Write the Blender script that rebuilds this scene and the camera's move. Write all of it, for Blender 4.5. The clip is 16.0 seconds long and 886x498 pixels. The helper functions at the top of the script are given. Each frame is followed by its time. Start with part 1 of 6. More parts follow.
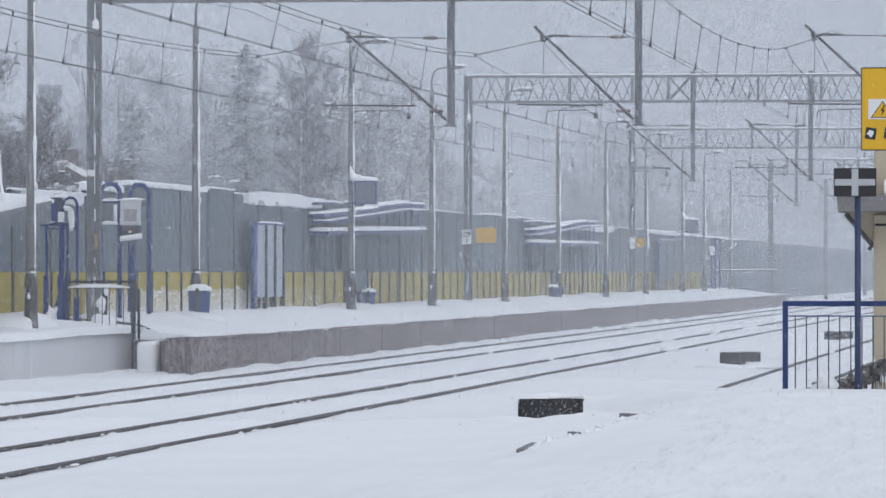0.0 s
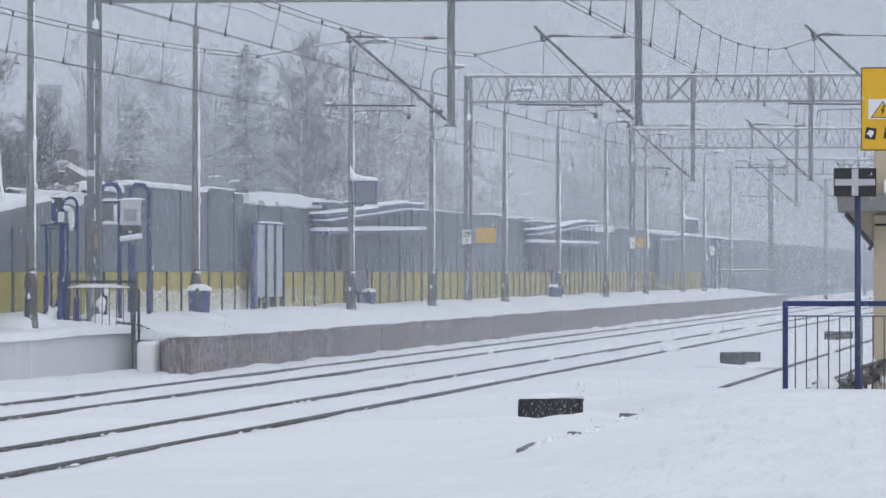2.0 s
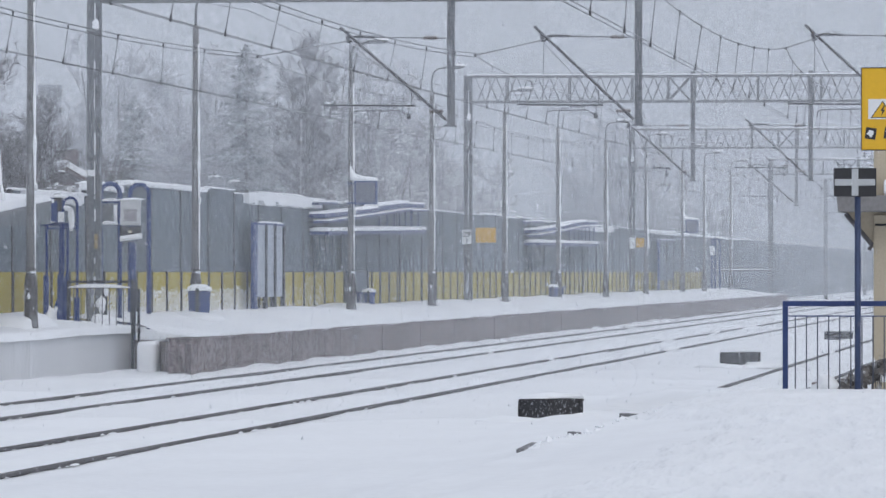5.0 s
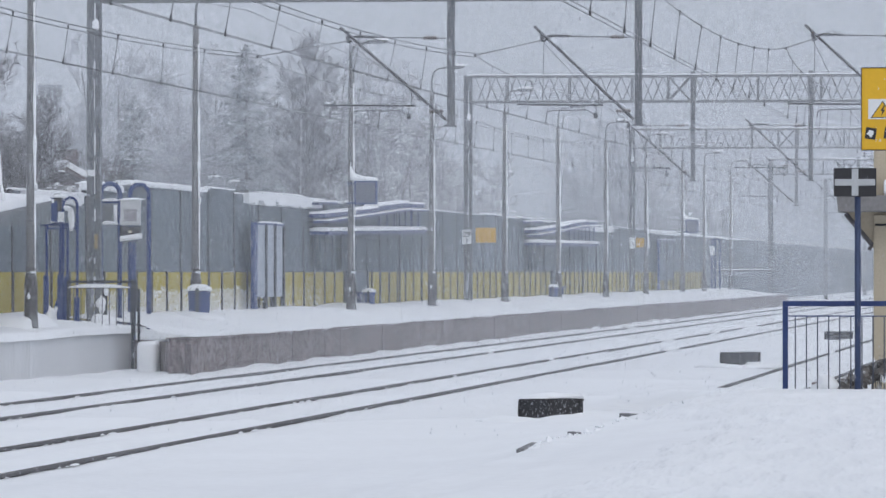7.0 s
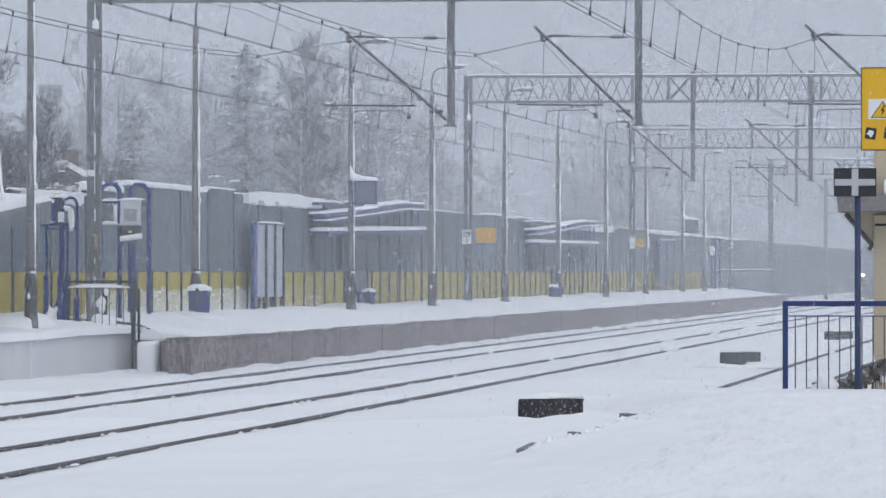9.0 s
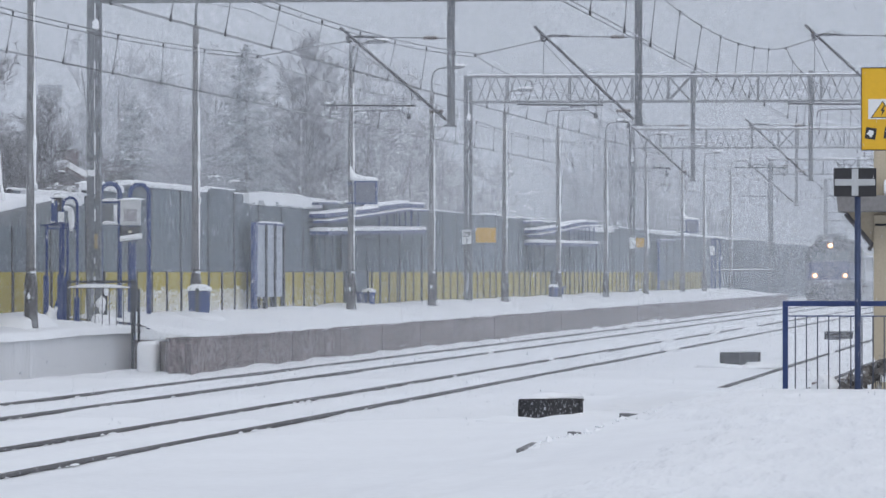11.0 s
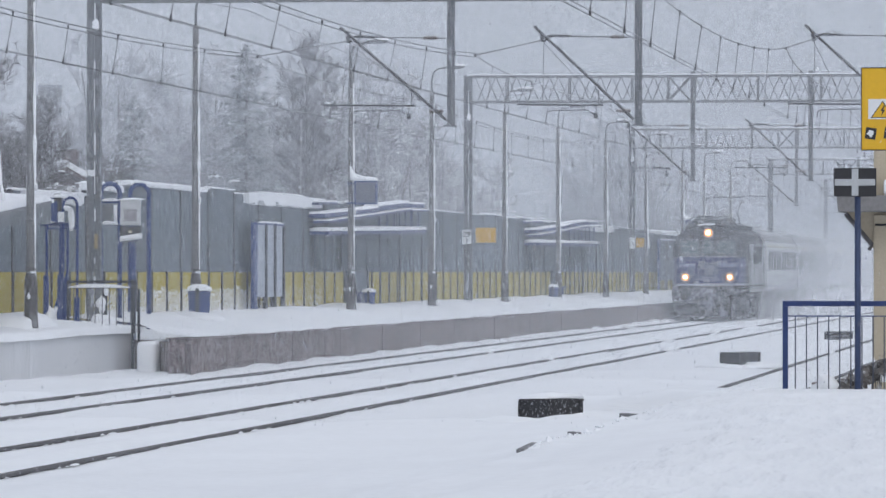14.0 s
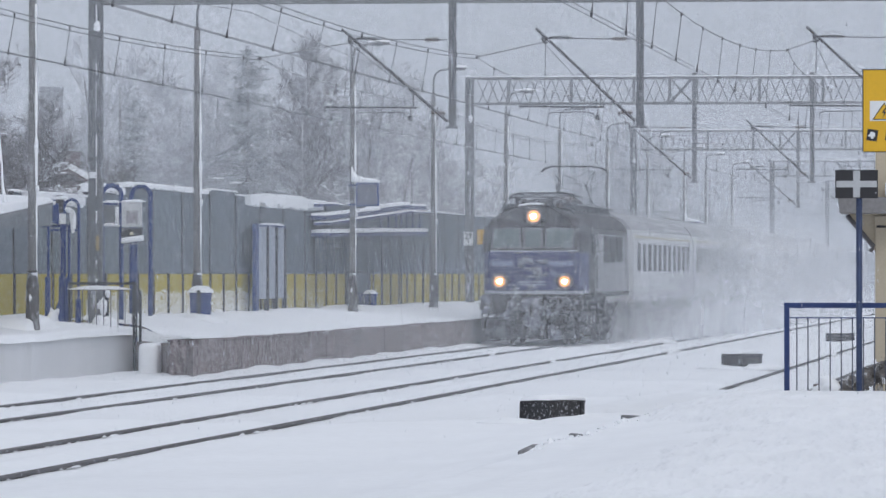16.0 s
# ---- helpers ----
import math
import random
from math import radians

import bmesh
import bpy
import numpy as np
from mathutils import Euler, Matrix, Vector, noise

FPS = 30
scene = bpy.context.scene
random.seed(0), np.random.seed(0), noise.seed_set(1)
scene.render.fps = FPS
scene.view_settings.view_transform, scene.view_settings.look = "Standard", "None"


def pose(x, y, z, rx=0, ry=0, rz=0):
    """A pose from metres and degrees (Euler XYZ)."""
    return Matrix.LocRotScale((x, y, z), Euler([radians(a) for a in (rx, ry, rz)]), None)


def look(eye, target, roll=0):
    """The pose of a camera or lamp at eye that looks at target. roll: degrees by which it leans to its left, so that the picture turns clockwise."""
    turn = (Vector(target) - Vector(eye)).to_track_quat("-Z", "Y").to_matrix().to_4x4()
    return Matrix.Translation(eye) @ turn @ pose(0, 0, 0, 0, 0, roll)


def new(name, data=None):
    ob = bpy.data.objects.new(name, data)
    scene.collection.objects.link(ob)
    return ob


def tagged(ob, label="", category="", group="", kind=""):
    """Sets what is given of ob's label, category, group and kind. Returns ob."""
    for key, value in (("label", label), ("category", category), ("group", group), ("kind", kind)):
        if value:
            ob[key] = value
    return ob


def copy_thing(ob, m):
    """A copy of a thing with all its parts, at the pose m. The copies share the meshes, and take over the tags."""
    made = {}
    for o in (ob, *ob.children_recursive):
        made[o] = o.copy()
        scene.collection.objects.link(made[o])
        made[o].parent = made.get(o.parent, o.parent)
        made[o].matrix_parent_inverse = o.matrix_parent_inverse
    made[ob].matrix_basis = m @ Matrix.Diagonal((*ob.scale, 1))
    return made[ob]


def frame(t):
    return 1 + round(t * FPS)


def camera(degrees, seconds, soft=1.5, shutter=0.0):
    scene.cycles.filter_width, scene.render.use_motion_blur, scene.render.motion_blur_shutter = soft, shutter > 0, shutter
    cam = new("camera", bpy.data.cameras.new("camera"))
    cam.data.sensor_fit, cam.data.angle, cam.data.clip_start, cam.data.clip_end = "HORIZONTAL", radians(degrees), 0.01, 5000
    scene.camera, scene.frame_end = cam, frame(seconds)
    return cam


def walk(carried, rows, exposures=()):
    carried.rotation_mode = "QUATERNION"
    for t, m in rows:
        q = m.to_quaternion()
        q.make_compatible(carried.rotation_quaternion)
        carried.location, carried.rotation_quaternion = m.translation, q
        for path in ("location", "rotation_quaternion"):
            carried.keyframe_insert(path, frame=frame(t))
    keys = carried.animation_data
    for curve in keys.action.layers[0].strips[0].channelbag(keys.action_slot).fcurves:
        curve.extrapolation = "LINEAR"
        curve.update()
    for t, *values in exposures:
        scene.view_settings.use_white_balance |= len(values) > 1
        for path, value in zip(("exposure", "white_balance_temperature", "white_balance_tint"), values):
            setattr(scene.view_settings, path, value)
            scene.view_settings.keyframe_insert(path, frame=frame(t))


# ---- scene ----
# camera: long lens on a tripod at the end of the near platform
EYE = (0.0, 0.0, 1.9)
cam = camera(9.147, 16.0, soft=1.5, shutter=0.5)
rest = pose(*EYE, 90.24, 0, 6.624)
walk(cam, [(0.0, rest), (8.0, rest), (15.7, rest), (15.8, rest), (15.9, pose(*EYE, 90.2535, 0, 6.632)),
           (16.0, pose(*EYE, 90.2585, 0, 6.640))], exposures=[(0.0, 0.0), (16.0, 0.0)])

# overcast snowfall light
world = bpy.data.worlds.new("overcast_sky")
scene.world = world
world.use_nodes = True
wn = world.node_tree.nodes
sky = wn.new("ShaderNodeTexSky")
sky.sky_type, sky.sun_disc = "NISHITA", False
sky.sun_elevation, sky.sun_rotation = radians(38), radians(150)
sky.dust_density, sky.air_density = 4.0, 1.0
grey = wn.new("ShaderNodeHueSaturation")
grey.inputs["Saturation"].default_value = 0.22
even = wn.new("ShaderNodeMix")
even.data_type = "RGBA"
even.inputs["Factor"].default_value = 0.72
even.inputs["B"].default_value = (4.02, 4.45, 5.34, 1)
world.node_tree.links.new(sky.outputs[0], grey.inputs["Color"])
world.node_tree.links.new(grey.outputs[0], even.inputs["A"])
# an overcast sky is brighter overhead than at the horizon
way, parts, lift, dome = (wn.new("ShaderNode" + k) for k in ("TexCoord", "SeparateXYZ", "MapRange", "VectorMath"))
lift.inputs["From Min"].default_value, lift.inputs["From Max"].default_value = 0.0, 1.0
lift.inputs["To Min"].default_value, lift.inputs["To Max"].default_value = 1.06, 1.47
dome.operation = "SCALE"
world.node_tree.links.new(way.outputs["Generated"], parts.inputs[0])
world.node_tree.links.new(parts.outputs["Z"], lift.inputs["Value"])
world.node_tree.links.new(even.outputs["Result"], dome.inputs[0])
world.node_tree.links.new(lift.outputs[0], dome.inputs["Scale"])
world.node_tree.links.new(dome.outputs[0], wn["Background"].inputs[0])
wn["Background"].inputs[1].default_value = 0.1012
sun = new("sun", bpy.data.lights.new("sun", "SUN"))
sun.data.energy, sun.data.angle, sun.data.color = 0.5, radians(70), (1.0, 0.985, 0.97)
sun.matrix_world = look((20, -30, 70), (0, 0, 0))
scene.cycles.transparent_max_bounces = 64


# ---- mesh building ----
class Geo:
    """Collects faces of one mesh."""

    def __init__(self):
        self.v, self.f = [], []

    def add(self, verts, faces):
        n = len(self.v)
        self.v += [tuple(p) for p in verts]
        self.f += [tuple(i + n for i in q) for q in faces]
        return self

    def box(self, x0, x1, y0, y1, z0, z1, m=None):
        vs = [Vector((x, y, z)) for x in (x0, x1) for y in (y0, y1) for z in (z0, z1)]
        if m:
            vs = [m @ p for p in vs]
        return self.add(vs, [(0, 1, 3, 2), (4, 6, 7, 5), (0, 4, 5, 1), (2, 3, 7, 6), (0, 2, 6, 4), (1, 5, 7, 3)])

    def bar(self, a, b, w, h=None):
        """A square bar from a to b."""
        a, b = Vector(a), Vector(b)
        d = b - a
        m = Matrix.Translation(a) @ d.to_track_quat("Y", "Z").to_matrix().to_4x4()
        h = h or w
        return self.box(-w / 2, w / 2, 0, d.length, -h / 2, h / 2, m)

    def tube(self, pts, r, n=6, cap=True):
        """A round tube along points; r is a number or one per point."""
        pts = [Vector(p) for p in pts]
        rs = r if hasattr(r, "__len__") else [r] * len(pts)
        vs, fs = [], []
        for i, p in enumerate(pts):
            d = (pts[min(i + 1, len(pts) - 1)] - pts[max(i - 1, 0)]).normalized()
            ref = Vector((1, 0, 0)) if abs(d.x) < 0.8 else Vector((0, 1, 0))
            u = d.cross(ref).normalized()
            w = d.cross(u)
            for k in range(n):
                a = 2 * math.pi * k / n
                vs.append(p + (u * math.cos(a) + w * math.sin(a)) * rs[i])
        for i in range(len(pts) - 1):
            for k in range(n):
                fs.append((i * n + k, i * n + (k + 1) % n, (i + 1) * n + (k + 1) % n, (i + 1) * n + k))
        if cap:
            fs += [tuple(range(n)), tuple(range((len(pts) - 1) * n, len(pts) * n))]
        return self.add(vs, fs)

    def prism(self, outline, axis, a, b):
        """A closed outline of 2D points pushed along axis from a to b."""
        n = len(outline)
        put = {"x": lambda p, t: (t, p[0], p[1]), "y": lambda p, t: (p[0], t, p[1]), "z": lambda p, t: (p[0], p[1], t)}[axis]
        vs = [put(p, a) for p in outline] + [put(p, b) for p in outline]
        fs = [tuple(range(n)), tuple(range(n, 2 * n))] + [(i, (i + 1) % n, n + (i + 1) % n, n + i) for i in range(n)]
        return self.add(vs, fs)

    def loft(self, rings, cap=True):
        n = len(rings[0])
        vs = [p for ring in rings for p in ring]
        fs = [(i * n + k, i * n + (k + 1) % n, (i + 1) * n + (k + 1) % n, (i + 1) * n + k)
              for i in range(len(rings) - 1) for k in range(n)]
        if cap:
            fs += [tuple(range(n)), tuple(range((len(rings) - 1) * n, len(rings) * n))]
        return self.add(vs, fs)

    def blob(self, c, r, seed, rough=0.3, rings=6, n=9, flat=False):
        """A lumpy rounded heap; flat keeps only the upper half."""
        vs, fs = [], []
        lo = 0 if flat else -math.pi / 2
        for i in range(rings + 1):
            e = lo + (math.pi / 2 - lo) * i / rings
            for k in range(n):
                a = 2 * math.pi * k / n
                d = Vector((math.cos(a) * math.cos(e), math.sin(a) * math.cos(e), math.sin(e)))
                s = 1 + rough * noise.noise(d * 1.7 + Vector((seed * 3.1, seed * 1.7, 0)))
                vs.append((c[0] + d.x * r[0] * s, c[1] + d.y * r[1] * s, c[2] + d.z * r[2] * s))
        for i in range(rings):
            for k in range(n):
                fs.append((i * n + k, i * n + (k + 1) % n, (i + 1) * n + (k + 1) % n, (i + 1) * n + k))
        return self.add(vs, fs)

    def mesh(self, name, bevel=0.0, smooth=False):
        me = bpy.data.meshes.new(name)
        me.from_pydata(self.v, [], self.f)
        bm = bmesh.new()
        bm.from_mesh(me)
        bmesh.ops.recalc_face_normals(bm, faces=bm.faces)
        if bevel:
            bmesh.ops.bevel(bm, geom=bm.edges[:], offset=bevel, segments=2, affect="EDGES", profile=0.5, clamp_overlap=True)
        bm.to_mesh(me)
        bm.free()
        if smooth:
            for p in me.polygons:
                p.use_smooth = True
        return me


def part(name, geo, material, parent, label="", bevel=0.0, smooth=False, at=None):
    """Links geometry, or a finished mesh, as one mesh under a thing or a part."""
    me = geo.mesh(name, bevel, smooth) if isinstance(geo, Geo) else geo
    if not me.materials:
        me.materials.append(material)
    ob = new(name, me)
    ob.parent = parent
    if at is not None:
        ob.matrix_basis = at
    if label:
        tagged(ob, label)
    return ob


def thing(name, at, label, category, group="", kind=""):
    ob = new(name)
    ob.empty_display_size = 0.2
    ob.matrix_basis = at if isinstance(at, Matrix) else Matrix.Translation(at)
    return tagged(ob, label, category, group, kind)


def setting(name, geo, material, label, smooth=False, bevel=0.0):
    me = geo.mesh(name, bevel, smooth) if isinstance(geo, Geo) else geo
    me.materials.append(material)
    return tagged(new(name, me), label, kind="structure")


# ---- materials ----
def surface(name, base, rough=0.6, metal=0.0, var=0.18, scale=1.2, fine=25.0, bump=0.25, streak=None, depth=0.01, rand=0.0, mix=None, mixat=(0.55, 0.7), mixscale=2.0, relief=None):
    """A painted, worn or raw surface: two scales of variation, an optional second colour in patches, fine relief."""
    m = bpy.data.materials.new(name)
    m.use_nodes = True
    nt = m.node_tree
    ns, ln = nt.nodes, nt.links
    b = ns["Principled BSDF"]
    co = ns.new("ShaderNodeTexCoord")
    vec = co.outputs["Object"]
    if streak:
        mp = ns.new("ShaderNodeMapping")
        mp.inputs["Scale"].default_value = streak
        ln.new(vec, mp.inputs[0])
        vec = mp.outputs[0]
    big, small = ns.new("ShaderNodeTexNoise"), ns.new("ShaderNodeTexNoise")
    big.inputs["Scale"].default_value, small.inputs["Scale"].default_value = scale, fine
    big.inputs["Detail"].default_value, small.inputs["Detail"].default_value = 5, 3
    ln.new(vec, big.inputs["Vector"])
    if relief:
        rm = ns.new("ShaderNodeMapping")
        rm.inputs["Scale"].default_value = relief
        ln.new(co.outputs["Object"], rm.inputs[0])
        ln.new(rm.outputs[0], small.inputs["Vector"])
    else:
        ln.new(co.outputs["Object"], small.inputs["Vector"])
    add = ns.new("ShaderNodeMath")
    add.operation = "ADD"
    ln.new(big.outputs["Fac"], add.inputs[0])
    ln.new(small.outputs["Fac"], add.inputs[1])
    val = add.outputs[0]
    if rand:
        info = ns.new("ShaderNodeObjectInfo")
        mul = ns.new("ShaderNodeMath")
        mul.operation = "MULTIPLY_ADD"
        ln.new(info.outputs["Random"], mul.inputs[0])
        mul.inputs[1].default_value = rand
        ln.new(val, mul.inputs[2])
        val = mul.outputs[0]
    ramp = ns.new("ShaderNodeValToRGB")
    ramp.color_ramp.elements[0].position, ramp.color_ramp.elements[1].position = 0.3, 0.75
    lo, hi = [max(0.0, c * (1 - var)) for c in base], [min(1.0, c * (1 + var)) for c in base]
    ramp.color_ramp.elements[0].color, ramp.color_ramp.elements[1].color = (*lo, 1), (*hi, 1)
    half = ns.new("ShaderNodeMath")
    half.operation = "MULTIPLY"
    half.inputs[1].default_value = 0.5 / (1 + rand / 2)
    ln.new(val, half.inputs[0])
    ln.new(half.outputs[0], ramp.inputs[0])
    col = ramp.outputs[0]
    if mix:
        patch = ns.new("ShaderNodeTexNoise")
        patch.inputs["Scale"].default_value, patch.inputs["Detail"].default_value = mixscale, 8
        patch.inputs["Roughness"].default_value = 0.65
        ln.new(vec, patch.inputs["Vector"])
        pr = ns.new("ShaderNodeMapRange")
        pr.inputs["From Min"].default_value, pr.inputs["From Max"].default_value = mixat
        ln.new(patch.outputs["Fac"], pr.inputs["Value"])
        mx = ns.new("ShaderNodeMix")
        mx.data_type = "RGBA"
        mx.inputs["B"].default_value = (*mix, 1)
        ln.new(pr.outputs[0], mx.inputs["Factor"])
        ln.new(col, mx.inputs["A"])
        col = mx.outputs["Result"]
    ln.new(col, b.inputs["Base Color"])
    b.inputs["Roughness"].default_value, b.inputs["Metallic"].default_value = rough, metal
    if bump:
        bp = ns.new("ShaderNodeBump")
        bp.inputs["Strength"].default_value, bp.inputs["Distance"].default_value = bump, depth
        ln.new(small.outputs["Fac"], bp.inputs["Height"])
        ln.new(bp.outputs[0], b.inputs["Normal"])
    return m


SNOWCOL = (0.86, 0.88, 0.91)
snow = surface("snow", SNOWCOL, 0.75, 0, 0.03, 0.8, 9, 0.35, depth=0.03)
trodden_snow = surface("trodden_snow", SNOWCOL, 0.8, 0, 0.05, 0.5, 3.8, 1.0, depth=0.12, relief=(1, 0.16, 1))
snow_ground = surface("ground_snow", SNOWCOL, 0.8, 0, 0.05, 0.35, 6, 0.3, depth=0.04)
rail_steel = surface("rail_steel", (0.115, 0.113, 0.12), 0.6, 0.2, 0.45, 2, 40, 0.3, streak=(1, 0.35, 1), mix=(0.55, 0.56, 0.6), mixat=(0.58, 0.72), mixscale=14)
concrete = surface("platform_concrete", (0.30, 0.258, 0.262), 0.9, 0, 0.5, 1.4, 11, 0.9, streak=(1, 0.9, 0.65), mix=(0.11, 0.092, 0.098), mixat=(0.44, 0.64), mixscale=9, depth=0.02)
concrete_light = surface("wall_concrete", (0.66, 0.67, 0.69), 0.9, 0, 0.12, 0.8, 20, 0.4, streak=(1, 1, 0.2), mix=(0.52, 0.53, 0.54))
pole_concrete = surface("pole_concrete", (0.16, 0.16, 0.165), 0.85, 0, 0.35, 1.2, 22, 0.4, streak=(1, 1, 0.3), mix=(0.55, 0.57, 0.62), mixat=(0.58, 0.72), mixscale=6)
pole_base = surface("pole_base", (0.085, 0.08, 0.082), 0.9, 0, 0.5, 2.0, 18, 0.5, streak=(1, 1, 0.4), mix=(0.45, 0.47, 0.5), mixat=(0.53, 0.68), mixscale=7)
steel = surface("weathered_steel", (0.20, 0.21, 0.225), 0.6, 0.3, 0.25, 1.5, 30, 0.3)
mast_steel = surface("mast_steel", (0.15, 0.158, 0.172), 0.65, 0.3, 0.4, 1.5, 30, 0.3, streak=(1, 1, 0.35), mix=(0.5, 0.53, 0.58), mixat=(0.58, 0.72), mixscale=7)
wire_metal = surface("wire_metal", (0.09, 0.09, 0.10), 0.5, 0.5, 0.2, 2, 30, 0)
porcelain = surface("brown_porcelain", (0.09, 0.06, 0.05), 0.3, 0, 0.2, 2, 30, 0)
grey_panel = surface("grey_panel", (0.096, 0.122, 0.150), 0.6, 0.1, 0.35, 0.5, 14, 0.2, streak=(1, 0.8, 0.8), rand=0.4, mix=(0.33, 0.36, 0.41), mixat=(0.55, 0.69), mixscale=11)
yellow_panel = surface("yellow_panel", (0.36, 0.285, 0.012), 0.6, 0, 0.28, 0.8, 20, 0.2, streak=(1, 1, 0.5), rand=0.5, mix=(0.55, 0.53, 0.42), mixat=(0.6, 0.8), mixscale=5)
side_steel = surface("side_steel", (0.15, 0.165, 0.185), 0.7, 0, 0.25, 1.2, 20, 0.2, mix=(0.4, 0.42, 0.46), mixat=(0.57, 0.7), mixscale=9)
barrier_post = surface("barrier_post", (0.045, 0.043, 0.047), 0.7, 0.1, 0.3, 2, 30, 0.2, mix=(0.45, 0.47, 0.5), mixat=(0.58, 0.7), mixscale=6)
post_paint = surface("post_paint", (0.035, 0.04, 0.05), 0.5, 0.3, 0.2, 2, 30, 0.2)
blue_paint = surface("blue_paint", (0.010, 0.040, 0.175), 0.45, 0, 0.3, 2, 30, 0.15, mix=(0.5, 0.53, 0.6), mixat=(0.62, 0.72), mixscale=9)
loco_blue = surface("loco_blue", (0.009, 0.016, 0.105), 0.5, 0, 0.4, 1.5, 12, 0.2, mix=(0.22, 0.24, 0.34), mixat=(0.53, 0.76), mixscale=4.5)
loco_grey = surface("loco_grey", (0.034, 0.034, 0.038), 0.6, 0, 0.4, 1.2, 10, 0.2, mix=(0.19, 0.19, 0.205), mixat=(0.55, 0.8), mixscale=4)
cab_dark = surface("cab_dark", (0.022, 0.022, 0.025), 0.6, 0, 0.35, 1.2, 10, 0.2, mix=(0.16, 0.16, 0.175), mixat=(0.6, 0.8), mixscale=4)
ice_grey = surface("ice_grey", (0.18, 0.19, 0.23), 0.8, 0, 0.4, 4, 14, 0.5, mix=(0.36, 0.37, 0.40), mixat=(0.5, 0.7), mixscale=6)
under_dark = surface("underframe_dirt", (0.022, 0.021, 0.022), 0.85, 0, 0.4, 3, 12, 0.3, mix=(0.30, 0.31, 0.34), mixat=(0.48, 0.72), mixscale=3.2)
glass_dark = surface("window_glass", (0.03, 0.035, 0.04), 0.12, 0, 0.1, 1, 10, 0)
white_paint = surface("white_paint", (0.72, 0.74, 0.76), 0.5, 0, 0.06, 1, 20, 0.1)
black_paint = surface("black_paint", (0.025, 0.025, 0.03), 0.5, 0, 0.2, 1, 20, 0.1)
plaster = surface("cream_plaster", (0.50, 0.44, 0.34), 0.9, 0, 0.1, 1, 30, 0.4, mix=(0.40, 0.35, 0.28), mixscale=1.5)
sign_yellow = surface("sign_yellow", (0.72, 0.42, 0.02), 0.45, 0, 0.06, 2, 20, 0.05)
rock = surface("dark_rubble", (0.17, 0.16, 0.152), 0.9, 0, 0.4, 4, 20, 0.8, mix=(0.66, 0.68, 0.72), mixat=(0.52, 0.66), mixscale=7, depth=0.03)


def glow(name, colour, power):
    m = bpy.data.materials.new(name)
    m.use_nodes = True
    b = m.node_tree.nodes["Principled BSDF"]
    b.inputs["Base Color"].default_value = (*colour, 1)
    b.inputs["Emission Color"].default_value, b.inputs["Emission Strength"].default_value = (*colour, 1), power
    return m


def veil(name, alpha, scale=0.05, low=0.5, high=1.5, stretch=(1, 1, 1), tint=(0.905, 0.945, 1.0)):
    """Translucent sheet that whitens what lies behind: imitated haze, and blown powder snow."""
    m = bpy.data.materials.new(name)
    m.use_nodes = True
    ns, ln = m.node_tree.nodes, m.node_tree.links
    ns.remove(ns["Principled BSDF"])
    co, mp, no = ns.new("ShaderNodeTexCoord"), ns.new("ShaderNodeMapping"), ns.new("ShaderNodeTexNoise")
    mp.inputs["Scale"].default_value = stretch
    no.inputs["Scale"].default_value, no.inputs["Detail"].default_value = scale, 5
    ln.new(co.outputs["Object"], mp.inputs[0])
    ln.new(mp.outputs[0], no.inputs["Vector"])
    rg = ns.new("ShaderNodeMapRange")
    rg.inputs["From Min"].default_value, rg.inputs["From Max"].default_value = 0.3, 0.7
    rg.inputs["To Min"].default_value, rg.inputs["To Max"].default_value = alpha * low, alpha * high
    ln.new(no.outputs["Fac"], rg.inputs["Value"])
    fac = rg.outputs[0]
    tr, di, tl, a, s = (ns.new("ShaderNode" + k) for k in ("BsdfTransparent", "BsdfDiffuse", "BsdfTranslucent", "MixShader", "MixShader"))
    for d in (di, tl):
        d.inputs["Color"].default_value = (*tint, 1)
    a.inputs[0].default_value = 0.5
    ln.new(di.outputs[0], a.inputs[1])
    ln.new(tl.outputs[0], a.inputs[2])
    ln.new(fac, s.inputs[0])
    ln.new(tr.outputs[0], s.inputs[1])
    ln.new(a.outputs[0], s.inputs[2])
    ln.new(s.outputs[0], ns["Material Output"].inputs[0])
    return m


# ---- ground and tracks ----
TRACKS = (-14.86, -10.91, -5.27)
WIRES = (-14.86, -10.91, -5.45)
GAUGE = 1.51
PLATFORM_X, BARRIER_X = -16.55, -20.8


def smooth(a, b, t):
    t = min(1.0, max(0.0, (t - a) / (b - a)))
    return t * t * (3 - 2 * t)


